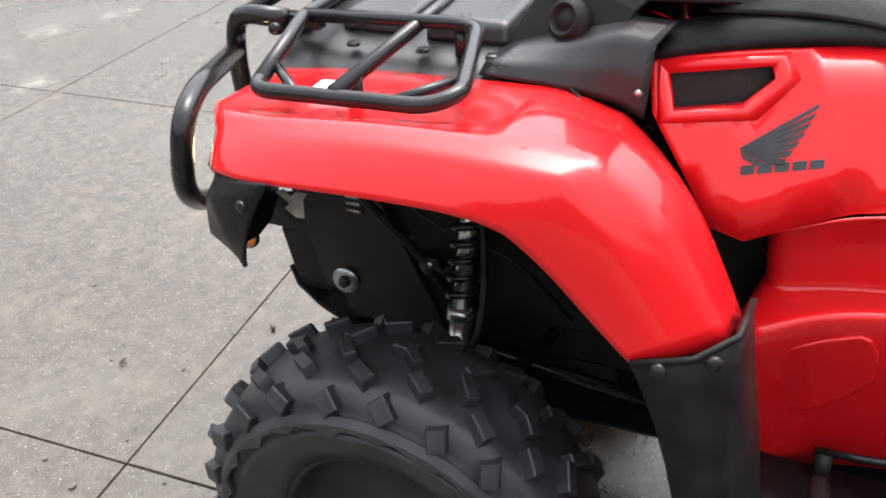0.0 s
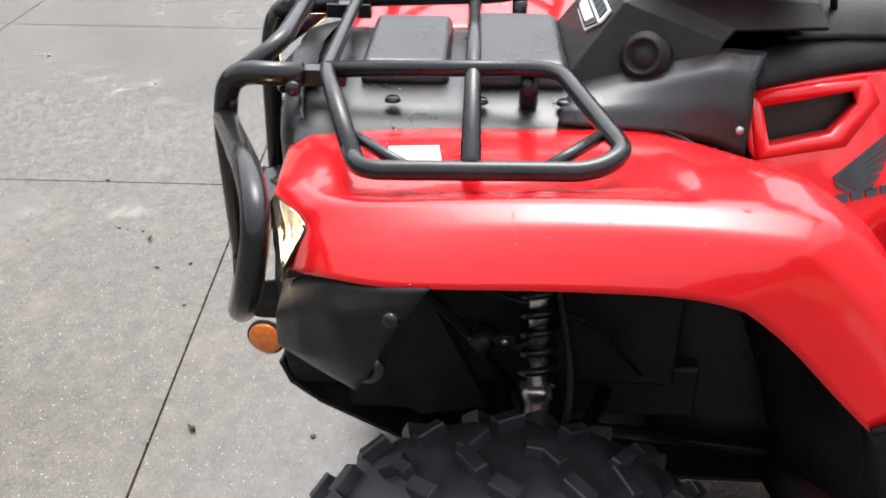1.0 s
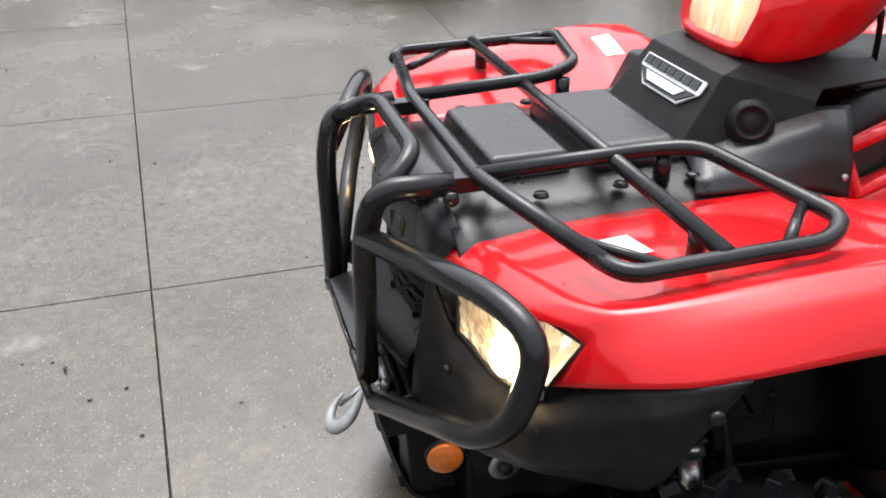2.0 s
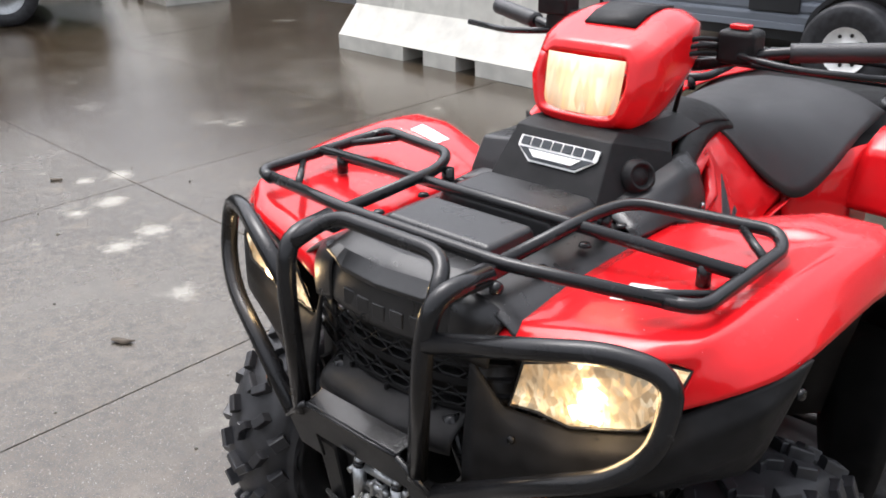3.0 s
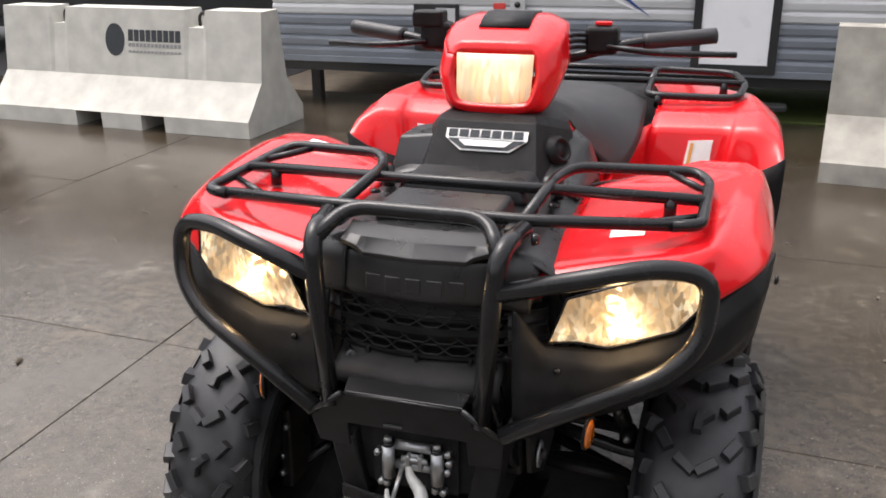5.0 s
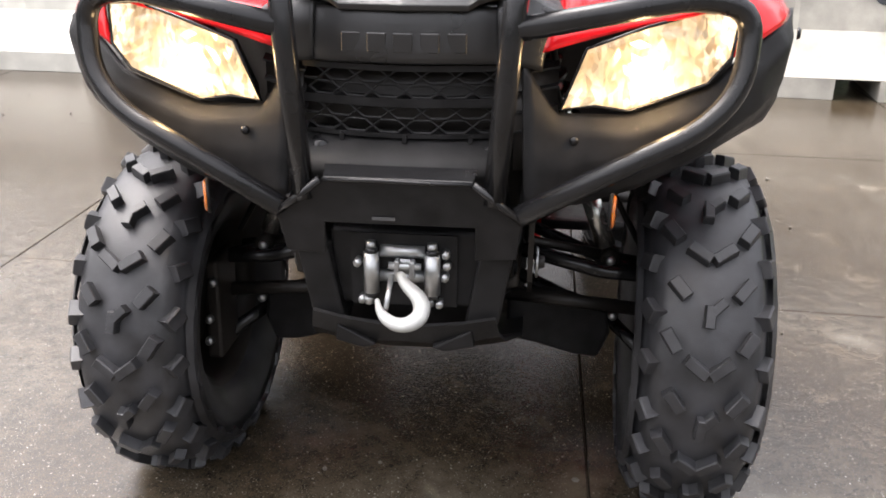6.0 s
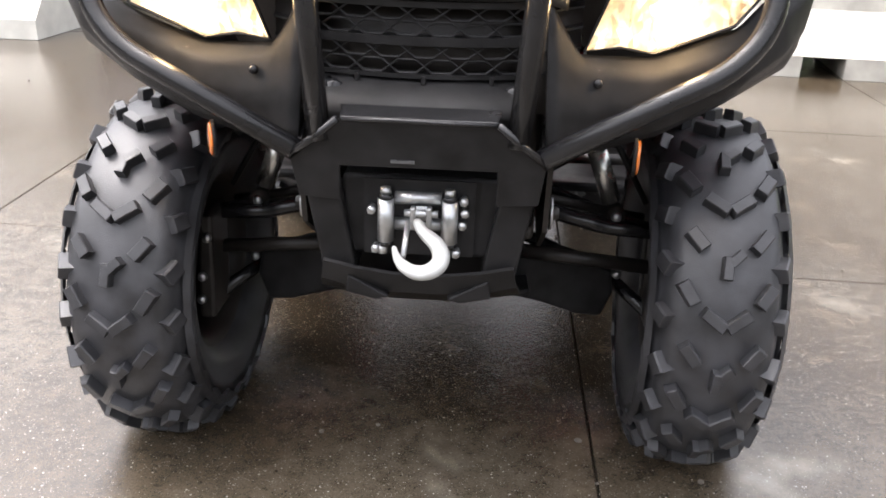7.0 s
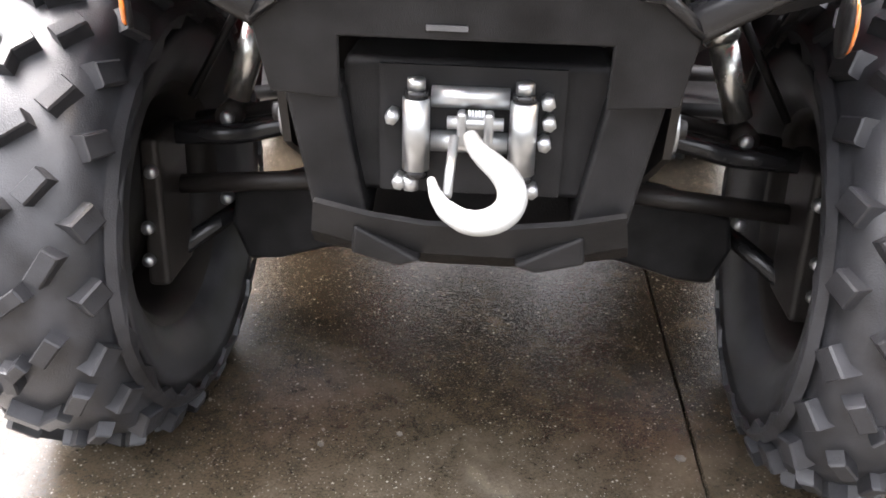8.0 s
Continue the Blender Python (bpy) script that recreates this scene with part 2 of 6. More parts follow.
def thin_pane(name):
    """A thin clear pane: see-through, with a faint mirror gloss."""
    m = bpy.data.materials.new(name)
    m.use_nodes = True
    n, l = m.node_tree.nodes, m.node_tree.links
    n.remove(n["Principled BSDF"])
    mix, see, gloss = n.new("ShaderNodeMixShader"), n.new("ShaderNodeBsdfTransparent"), n.new("ShaderNodeBsdfGlossy")
    gloss.inputs["Roughness"].default_value = 0.04
    mix.inputs["Fac"].default_value = 0.08
    l.new(see.outputs["BSDF"], mix.inputs[1])
    l.new(gloss.outputs["BSDF"], mix.inputs[2])
    l.new(mix.outputs["Shader"], n["Material Output"].inputs["Surface"])
    return m


LENS = thin_pane("headlight_lens")
ZINC = shade("zinc_plated_shock", (0.50, 0.49, 0.46), 0.24, 0.9, vary=0.2, scale=50, bump=0.2, fine=300)
BULB = glow("lit_bulb", (1.0, 0.72, 0.36), 6.0)
AMBER = shade("amber_reflector", (0.56, 0.14, 0.012), 0.2, vary=0.2, scale=120, bump=0.2, coat=0.8, fine=300)
WHITE = shade("white_label", (0.8, 0.79, 0.76), 0.45, vary=0.06, scale=30, bump=0.0)
ORANGE = shade("orange_label", (0.75, 0.33, 0.06), 0.45, vary=0.06, scale=30, bump=0.0)
DIRTY_CONCRETE = shade("weathered_concrete", (0.34, 0.325, 0.285), 0.85, vary=0.3, scale=5, bump=0.4, fine=100)
PALE_CONCRETE = shade("cast_concrete", (0.52, 0.51, 0.46), 0.8, vary=0.14, scale=7, bump=0.35, fine=120)
INK = shade("stencil_ink", (0.03, 0.035, 0.04), 0.7, vary=0.2, scale=60)
SIDING_PALE = shade("pale_siding", (0.55, 0.56, 0.57), 0.35, vary=0.06, scale=4, bump=0.03)
SIDING_DARK = shade("slate_siding", (0.17, 0.19, 0.22), 0.35, vary=0.1, scale=4, bump=0.03)
DOOR_WHITE = shade("door_white", (0.82, 0.83, 0.85), 0.3, vary=0.03, scale=5, bump=0.02)
BLUE = shade("blue_decal", (0.02, 0.05, 0.22), 0.3, vary=0.1, scale=8, bump=0)
GREYLINE = shade("grey_emboss", (0.07, 0.07, 0.072), 0.4, vary=0.2, scale=30, bump=0.1)
DIRT = shade("damp_soil", (0.075, 0.058, 0.04), 0.8, vary=0.4, scale=9, bump=0.6, fine=90)
GRASS = shade("grass", (0.10, 0.14, 0.035), 0.7, vary=0.4, scale=60, bump=0.5, fine=150)
ASPHALT = shade("wet_asphalt", (0.03, 0.03, 0.032), 0.35, vary=0.3, scale=6, bump=0.4, fine=220)
CHARCOAL = shade("charcoal_paint", (0.02, 0.021, 0.023), 0.4, vary=0.2, scale=5, bump=0.03)


# ---- mesh helpers ----
def part(name, bm, material, parent, label="", smooth=True, bevel=0.0, sub=0, thick=0.0):
    """Links a bmesh as one mesh object under a thing or a part."""
    me = bpy.data.meshes.new(name)
    bm.to_mesh(me)
    bm.free()
    if smooth:
        me.polygons.foreach_set("use_smooth", [True] * len(me.polygons))
    for mat in material if isinstance(material, (list, tuple)) else (material,):
        me.materials.append(mat)
    ob = new(name, me)
    ob.parent = parent
    if label:
        ob["label"] = label
    if bevel and thick:
        s = ob.modifiers.new("thickness", "SOLIDIFY")
        s.thickness, s.offset = thick, -1
        thick = 0.0
    if bevel:
        b = ob.modifiers.new("edge", "BEVEL")
        b.width, b.segments, b.limit_method, b.angle_limit = bevel, 2, "ANGLE", radians(35)
        b.harden_normals = True
    if sub:
        s = ob.modifiers.new("smooth", "SUBSURF")
        s.levels = s.render_levels = sub
        s.boundary_smooth = "PRESERVE_CORNERS"
    if thick:
        s = ob.modifiers.new("thickness", "SOLIDIFY")
        s.thickness, s.offset = thick, -1
    return ob


def flip(bm):
    """Mirror a bmesh across the vehicle's centre plane."""
    for v in bm.verts:
        v.co.x = -v.co.x
    bmesh.ops.reverse_faces(bm, faces=bm.faces)
    return bm


def grid(rows, skip=(), cols=(), lines=(), hard=0.7):
    """A sheet of quads through rows of points; cols and lines name the columns and rows that keep a crease."""
    bm = bmesh.new()
    vs = [[bm.verts.new(p) for p in r] for r in rows]
    wear = bm.edges.layers.float.new("crease_edge")
    for i in range(len(rows) - 1):
        for j in range(len(rows[0]) - 1):
            if (i, j) not in skip:
                bm.faces.new((vs[i][j], vs[i][j + 1], vs[i + 1][j + 1], vs[i + 1][j]))
    for pairs in ([(vs[i][j], vs[i + 1][j]) for j in cols for i in range(len(rows) - 1)], [(vs[i][j], vs[i][j + 1]) for i in lines for j in range(len(rows[0]) - 1)]):
        for a, b in pairs:
            e = bm.edges.get((a, b))
            if e:
                e[wear] = hard
    bmesh.ops.recalc_face_normals(bm, faces=bm.faces)
    return bm


def add_box(bm, lo, hi, m=None, taper=1.0):
    """A block from lo to hi; taper shrinks its top."""
    cx, cy = (lo[0] + hi[0]) / 2, (lo[1] + hi[1]) / 2
    pts = []
    for z, k in ((lo[2], 1.0), (hi[2], taper)):
        for x, y in ((lo[0], lo[1]), (hi[0], lo[1]), (hi[0], hi[1]), (lo[0], hi[1])):
            pts.append(Vector((cx + (x - cx) * k, cy + (y - cy) * k, z)))
    vs = [bm.verts.new(m @ p if m else p) for p in pts]
    for f in ((0, 3, 2, 1), (4, 5, 6, 7), (0, 1, 5, 4), (1, 2, 6, 5), (2, 3, 7, 6), (3, 0, 4, 7)):
        bm.faces.new([vs[k] for k in f])
    return bm


def box(lo, hi, m=None, taper=1.0):
    return add_box(bmesh.new(), lo, hi, m, taper)


def rounded(points, radius, steps=5):
    """A path whose corners are replaced by arcs."""
    pts = [Vector(p) for p in points]
    out = [pts[0]]
    for a, b, c in zip(pts, pts[1:], pts[2:]):
        u, w = (a - b), (c - b)
        r = min(radius, u.length * 0.49, w.length * 0.49)
        s, e = b + u.normalized() * r, b + w.normalized() * r
        for k in range(steps + 1):
            t = k / steps
            out.append(s.lerp(b, t).lerp(b.lerp(e, t), t))
    out.append(pts[-1])
    return out


def add_tube(bm, points, r, sides=12, closed=False, caps=True, r_end=None):
    """Sweeps a circle along a path."""
    pts = [Vector(p) for p in points]
    n = len(pts)
    rings, normal = [], None
    for i, p in enumerate(pts):
        a = pts[(i - 1) % n] if closed or i > 0 else p
        b = pts[(i + 1) % n] if closed or i < n - 1 else p
        d = (b - a).normalized()
        if normal is None:
            normal = d.orthogonal().normalized()
        normal = (normal - d * normal.dot(d)).normalized()
        side = d.cross(normal)
        rr = r if r_end is None else r + (r_end - r) * i / (n - 1)
        rings.append([bm.verts.new(p + (normal * math.cos(t) + side * math.sin(t)) * rr) for t in (2 * math.pi * k / sides for k in range(sides))])
    for i in range(n if closed else n - 1):
        a, b = rings[i], rings[(i + 1) % n]
        for k in range(sides):
            bm.faces.new((a[k], a[(k + 1) % sides], b[(k + 1) % sides], b[k]))
    if caps and not closed:
        bm.faces.new(rings[0][::-1])
        bm.faces.new(rings[-1])
    return bm


def tube(points, r, bend=0.03, sides=12, closed=False):
    return add_tube(bmesh.new(), rounded(points, bend) if bend else points, r, sides, closed)


def add_lathe(bm, profile, m=None, steps=32):
    """Turns a profile of (radius, along) round the x axis."""
    m = m or Matrix.Identity(4)
    rings = []
    for k in range(steps):
        t = 2 * math.pi * k / steps
        rings.append([bm.verts.new(m @ Vector((a, r * math.cos(t), r * math.sin(t)))) for r, a in profile])
    for k in range(steps):
        a, b = rings[k], rings[(k + 1) % steps]
        for i in range(len(profile) - 1):
            bm.faces.new((a[i], a[i + 1], b[i + 1], b[i]))
    return bm


def prism(outline, depth):
    """A flat outline (3D points, in order) pushed back by the vector depth."""
    bm = bmesh.new()
    d = Vector(depth)
    a = [bm.verts.new(p) for p in outline]
    b = [bm.verts.new(Vector(p) + d) for p in outline]
    bm.faces.new(a)
    bm.faces.new(b[::-1])
    n = len(a)
    for i in range(n):
        bm.faces.new((a[i], b[i], b[(i + 1) % n], a[(i + 1) % n]))
    bmesh.ops.recalc_face_normals(bm, faces=bm.faces)
    return bm


def sheet(outline, place, holes=(), cuts=0):
    """A flat outline of (u, v), with holes, filled and laid into space by place(u, v)."""
    bm = bmesh.new()
    edges = []
    for loop in (outline, *holes):
        vs = [bm.verts.new((u, v, 0)) for u, v in loop]
        edges += [bm.edges.new((vs[k], vs[(k + 1) % len(vs)])) for k in range(len(vs))]
    bmesh.ops.triangle_fill(bm, use_beauty=True, use_dissolve=False, edges=edges)
    if cuts:
        bmesh.ops.subdivide_edges(bm, edges=bm.edges, cuts=cuts, use_grid_fill=True)
    for v in bm.verts:
        v.co = place(v.co.x, v.co.y)
    bmesh.ops.recalc_face_normals(bm, faces=bm.faces)
    return bm


def disc_bolt(at, way, r=0.008, h=0.005):
    """A round bolt head."""
    at, way = Vector(at), Vector(way).normalized()
    bm = bmesh.new()
    add_tube(bm, [at, at + way * h * 0.6, at + way * h], r, 10, r_end=r * 0.75)
    return bm


def both(name, make, material, parent, label="", splay=0.0, **kw):
    """The same part on both flanks of the vehicle; splay pushes the outer edge of the second one out and back."""
    other = flip(make())
    for v in other.verts if splay else ():
        v.co = splayed(v.co, splay)
    return part(name, make(), material, parent, label, **kw), part(name, other, material, parent, label, **kw)


def splayed(p, amount=1.0):
    """The vehicle's right front corner stands a little further out and back than its left one."""
    k = amount * min(1.0, max(0.0, (-p[0] - 0.2) / 0.35))
    return Vector((p[0] - 0.020 * k, p[1] + 0.024 * k, p[2] - 0.004 * k))


# ---- ground: cast slabs on a dark bed ----
ground_bm = bmesh.new()
add_box(ground_bm, (-3000, -3000, -0.5), (3000, 3000, -0.014))
ground = tagged(part("ground", ground_bm, DIRT, None, smooth=False), "damp dark soil under the concrete yard slabs", "ground", kind="structure")
XS = [-11.8, -10.1, -8.4, -6.65, -4.87, -3.07, -1.365, 0.306, 2.0, 3.7, 5.4, 7.1]


def joint_y(j, x):
    """Where the joint number j crosses x; the joints are not quite square."""
    near = {2: (-2.27, 0.02), 3: (-0.672, 0.045), 4: (0.815, -0.045), 5: (2.42, -0.05), 6: (4.0, -0.05)}
    if j in near:
        y0, s = near[j]
        return y0 + s * max(x, -7)
    return (-5.5, -3.9)[j] if j < 2 else 4.0 + 1.6 * (j - 6)


for i in range(len(XS) - 1):
    for j in range(7):
        if j == 6 and i > 3:
            top = 5.0
        g = 0.0013
        x0, x1 = XS[i] + g, XS[i + 1] - g
        ys = [joint_y(j, x0) + g, joint_y(j, x1) + g, joint_y(j + 1, x1) - g, joint_y(j + 1, x0) - g]
        bm = bmesh.new()
        e = 0.002
        lift = random.uniform(-0.0015, 0.0)
        lower = [bm.verts.new((x, y, -0.2)) for x, y in zip((x0, x1, x1, x0), ys)]
        mid = [bm.verts.new((x, y, lift - 0.005)) for x, y in zip((x0, x1, x1, x0), ys)]
        upper = [bm.verts.new((x, y, lift)) for x, y in zip((x0 + e, x1 - e, x1 - e, x0 + e), (ys[0] + e, ys[1] + e, ys[2] - e, ys[3] - e))]
        bm.faces.new(upper)
        for k in range(4):
            q = (k + 1) % 4
            bm.faces.new((mid[k], mid[q], upper[q], upper[k]))
            bm.faces.new((lower[k], lower[q], mid[q], mid[k]))
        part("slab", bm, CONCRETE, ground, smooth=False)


# ---- the quad bike: front towards -y, its left flank towards +x ----
atv = tagged(new("quad_bike"), "red and black four-wheel quad bike with lit headlights, on wet concrete", "quad bike")
AXLE_F, AXLE_R, HUB_Z = 0.052, 1.28, 0.287
REFLECTOR = (0.291, -0.278, 0.615)


# guide rails of the front fender, each from the nose over the wheel and down to the mud guard
INNER_RAIL = [(0.178, -0.254, 0.824), (0.180, -0.250, 0.850), (0.190, -0.215, 0.868), (0.203, -0.150, 0.876), (0.203, -0.070, 0.880), (0.203, 0.060, 0.883), (0.205, 0.185, 0.883), (0.206, 0.205, 0.882), (0.208, 0.245, 0.876), (0.212, 0.300, 0.858), (0.215, 0.350, 0.815), (0.250, 0.415, 0.755), (0.300, 0.455, 0.690)]
PLATEAU_RAIL = [(0.383, -0.226, 0.876), (0.386, -0.218, 0.886), (0.410, -0.188, 0.900), (0.436, -0.128, 0.903), (0.428, -0.058, 0.906), (0.430, 0.066, 0.912), (0.425, 0.188, 0.918), (0.415, 0.207, 0.930), (0.405, 0.256, 0.936), (0.415, 0.322, 0.924), (0.425, 0.384, 0.890), (0.430, 0.438, 0.820), (0.445, 0.482, 0.735)]
RIDGE_RAIL = [(0.432, -0.192, 0.881), (0.442, -0.184, 0.891), (0.454, -0.158, 0.906), (0.467, -0.112, 0.913), (0.475, -0.048, 0.921), (0.483, 0.070, 0.932), (0.490, 0.190, 0.934), (0.494, 0.212, 0.934), (0.496, 0.262, 0.933), (0.501, 0.318, 0.926), (0.504, 0.366, 0.896), (0.508, 0.422, 0.826), (0.520, 0.474, 0.748)]
SHOULDER_RAIL = [(0.452, -0.178, 0.872), (0.458, -0.172, 0.886), (0.476, -0.146, 0.893), (0.494, -0.105, 0.899), (0.506, -0.046, 0.908), (0.516, 0.070, 0.922), (0.524, 0.178, 0.923), (0.526, 0.196, 0.923), (0.531, 0.238, 0.922), (0.532, 0.285, 0.918), (0.535, 0.330, 0.882), (0.538, 0.378, 0.812), (0.545, 0.430, 0.738)]
LOWER_RAIL = [(0.436, -0.204, 0.815), (0.484, -0.176, 0.840), (0.512, -0.148, 0.854), (0.534, -0.105, 0.860), (0.547, -0.048, 0.867), (0.552, 0.070, 0.873), (0.553, 0.158, 0.871), (0.554, 0.174, 0.870), (0.555, 0.202, 0.868), (0.556, 0.236, 0.858), (0.557, 0.282, 0.824), (0.558, 0.330, 0.770), (0.559, 0.380, 0.722)]


def fender_rows():
    """Lofts the fender between its rails, with a crowned plateau and a swelling flank."""
    rows = []
    for inner, plateau, ridge, shoulder, lower in zip(INNER_RAIL, PLATEAU_RAIL, RIDGE_RAIL, SHOULDER_RAIL, LOWER_RAIL):
        inner, plateau, ridge, shoulder, lower = (Vector(p) for p in (inner, plateau, ridge, shoulder, lower))
        crown = inner.lerp(plateau, 0.46) + Vector((0, 0, 0.004))
        flank_line = shoulder.lerp(lower, 0.5) + Vector((0.003, 0, 0.003))
        rows.append([inner, crown, plateau, ridge, shoulder, flank_line, lower])
    return rows


both("front_fender", lambda: grid(fender_rows(), cols=(2, 3, 4), lines=(2, 6, 7, 9), hard=0.93), RED, atv, "glossy red moulded front fender with rain drops", splay=1.0, sub=2, thick=0.005)


def fascia_rows():
    """Stations from the grille round to the wheel arch, each from the top edge down."""
    return [
        [(0.160, -0.262, 0.815), (0.162, -0.272, 0.750), (0.165, -0.285, 0.680), (0.168, -0.290, 0.622)],
        [(0.205, -0.240, 0.742), (0.222, -0.252, 0.722), (0.232, -0.264, 0.672), (0.240, -0.264, 0.618)],
        [(0.308, -0.216, 0.739), (0.310, -0.242, 0.716), (0.318, -0.250, 0.676), (0.322, -0.236, 0.636)],
        [(0.414, -0.210, 0.780), (0.434, -0.224, 0.756), (0.432, -0.226, 0.712), (0.412, -0.203, 0.676)],
        [(0.448, -0.192, 0.812), (0.482, -0.190, 0.796), (0.492, -0.186, 0.748), (0.468, -0.163, 0.700)],
        [(0.506, -0.148, 0.852), (0.529, -0.148, 0.822), (0.528, -0.134, 0.772), (0.510, -0.128, 0.715)],
        [(0.534, -0.103, 0.859), (0.543, -0.112, 0.836), (0.535, -0.118, 0.790), (0.527, -0.116, 0.742)],
        [(0.551, -0.050, 0.869), (0.548, -0.064, 0.846), (0.540, -0.090, 0.802), (0.529, -0.113, 0.748)],
    ]


both("bumper_corner", lambda: grid(fascia_rows(), cols=(1, 2), lines=(1, 2, 3, 4, 5), hard=0.8), BLACK, atv, "black grained plastic bumper corner under the headlight", splay=1.0, sub=2, thick=0.006)


def flap():
    return grid([
        [(0.40, 0.445, 0.70), (0.40, 0.47, 0.60), (0.40, 0.49, 0.48), (0.42, 0.50, 0.34), (0.45, 0.51, 0.215)],
        [(0.53, 0.370, 0.722), (0.52, 0.400, 0.65), (0.51, 0.430, 0.54), (0.50, 0.470, 0.36), (0.50, 0.505, 0.20)],
        [FLAP_EDGE[0], (0.562, 0.412, 0.655), (0.558, 0.442, 0.540), (0.545, 0.478, 0.36), (0.515, 0.510, 0.20)],
        [FLAP_EDGE[1], (0.560, 0.470, 0.680), (0.556, 0.498, 0.555), (0.545, 0.523, 0.37), (0.515, 0.525, 0.20)],
        [FLAP_EDGE[2], (0.52, 0.492, 0.680), (0.51, 0.515, 0.560), (0.50, 0.525, 0.38), (0.49, 0.530, 0.21)],
        [FLAP_EDGE[3], (0.42, 0.505, 0.660), (0.40, 0.525, 0.550), (0.40, 0.555, 0.38), (0.43, 0.545, 0.215)],
    ], lines=(2, 3, 4), hard=1.0)


# top edge of the mud guard: along the fender's foot, round its corner and up its back
FLAP_EDGE = [(0.563, 0.378, 0.728), (0.556, 0.442, 0.744), (0.530, 0.482, 0.764), (0.44, 0.492, 0.752)]


mud = both("mud_flap", flap, BLACK, atv, "black plastic mud guard behind the front wheel", sub=1, thick=0.004)
for ob, s in zip(mud, (1, -1)):
    part("edge_lip", tube([(x * s, y, z) for x, y, z in FLAP_EDGE], 0.0042, 0.0, 8), BLACK, ob, "rounded upper lip")
    for at, way in (((0.565, 0.408, 0.728), (1, 0, 0.2)), ((0.560, 0.462, 0.748), (1, 0.3, 0))):
        part("bolt", disc_bolt((at[0] * s, at[1], at[2]), (way[0] * s, way[1], way[2]), 0.010, 0.006), GLOSS, ob)

# front deck between the fenders
deck = part("front_deck", grid([[(x, y, z + 0.004 - 0.024 * (abs(x) / 0.2) ** 5) for x in (-0.222, -0.20, -0.16, -0.08, 0.0, 0.08, 0.16, 0.20, 0.222)]
    for y, z in ((-0.238, 0.893), (-0.225, 0.904), (-0.10, 0.902), (0.05, 0.905), (0.16, 0.905))]), WET_BLACK, atv, "wet black plastic deck under the rack", sub=2, thick=0.006)


def nose_shoulder():
    """Rounded black shoulder between the nose panel and the red fender."""
    return grid([
        [(0.122, -0.236, 0.905), (0.150, -0.234, 0.903), (0.180, -0.230, 0.892), (0.200, -0.222, 0.872)],
        [(0.122, -0.258, 0.896), (0.150, -0.256, 0.892), (0.178, -0.250, 0.880), (0.196, -0.238, 0.862)],
        [(0.124, -0.270, 0.868), (0.148, -0.268, 0.860), (0.172, -0.262, 0.852), (0.190, -0.250, 0.840)],
        [(0.126, -0.268, 0.812), (0.148, -0.266, 0.810), (0.168, -0.262, 0.806), (0.184, -0.252, 0.800)],
    ])


both("nose_shoulder", nose_shoulder, WET_BLACK, atv, sub=2, thick=0.005)
lid = bmesh.new()
add_box(lid, (-0.115, -0.165, 0.90), (0.115, -0.045, 0.934), taper=0.93)
part("storage_lid", lid, WET_BLACK, deck, "wet black plastic lid", bevel=0.010)
lid2 = bmesh.new()
add_box(lid2, (-0.13, -0.025, 0.90), (0.13, 0.115, 0.938), taper=0.9)
part("filler_lid", lid2, WET_BLACK, deck, bevel=0.014)
for x in (0.172, -0.172):
    for y in (-0.115, -0.005, 0.10):
        part("bolt", disc_bolt((x, y, 0.903), (0, 0, 1), 0.011, 0.005), GLOSS, deck)
    part("rack_post", tube([(x * 0.97, 0.055, 0.90), (x * 0.97, 0.055, 0.94)], 0.012, 0), GLOSS, deck)


def shoulder_plate():
    """Black shoulder between the deck, the steering cover and the red flank."""
    return grid([
        [(0.203, 0.090, 0.890), (0.206, 0.200, 0.884), (0.209, 0.280, 0.870), (0.210, 0.322, 0.852)],
        [(0.188, 0.095, 0.904), (0.194, 0.200, 0.908), (0.201, 0.276, 0.916), (0.203, 0.324, 0.905)],
        [(0.158, 0.105, 0.910), (0.168, 0.205, 0.930), (0.186, 0.274, 0.956), (0.186, 0.326, 0.948)],
        [(0.118, 0.115, 0.912), (0.132, 0.215, 0.950), (0.150, 0.296, 0.972), (0.150, 0.345, 0.968)],
    ], lines=(1, 2), cols=(2,), hard=0.75)


both("shoulder_cover", shoulder_plate, WET_BLACK, atv, sub=2, thick=0.005)
wing = bmesh.new()
low_w = [wing.verts.new(p) for p in ((-0.095, 0.128, 0.908), (-0.200, 0.150, 0.902), (-0.208, 0.330, 0.905), (-0.095, 0.360, 0.930))]
top_w = [wing.verts.new(p) for p in ((-0.098, 0.168, 0.984), (-0.188, 0.178, 0.972), (-0.196, 0.300, 0.966), (-0.098, 0.330, 0.980))]
wing.faces.new(top_w)
wing.faces.new(low_w[::-1])
for k in range(4):
    q = (k + 1) % 4
    wing.faces.new((low_w[k], low_w[q], top_w[q], top_w[k]))
bmesh.ops.recalc_face_normals(wing, faces=wing.faces)
part("cover_wing", wing, WET_BLACK, atv, "square-shouldered black side of the steering cover", smooth=False, bevel=0.008)
for s in (1, -1):
    part("bolt", disc_bolt((0.206 * s, 0.311, 0.887), (s, 0, 0.1), 0.006, 0.004), STEEL, atv, "small bright bolt")

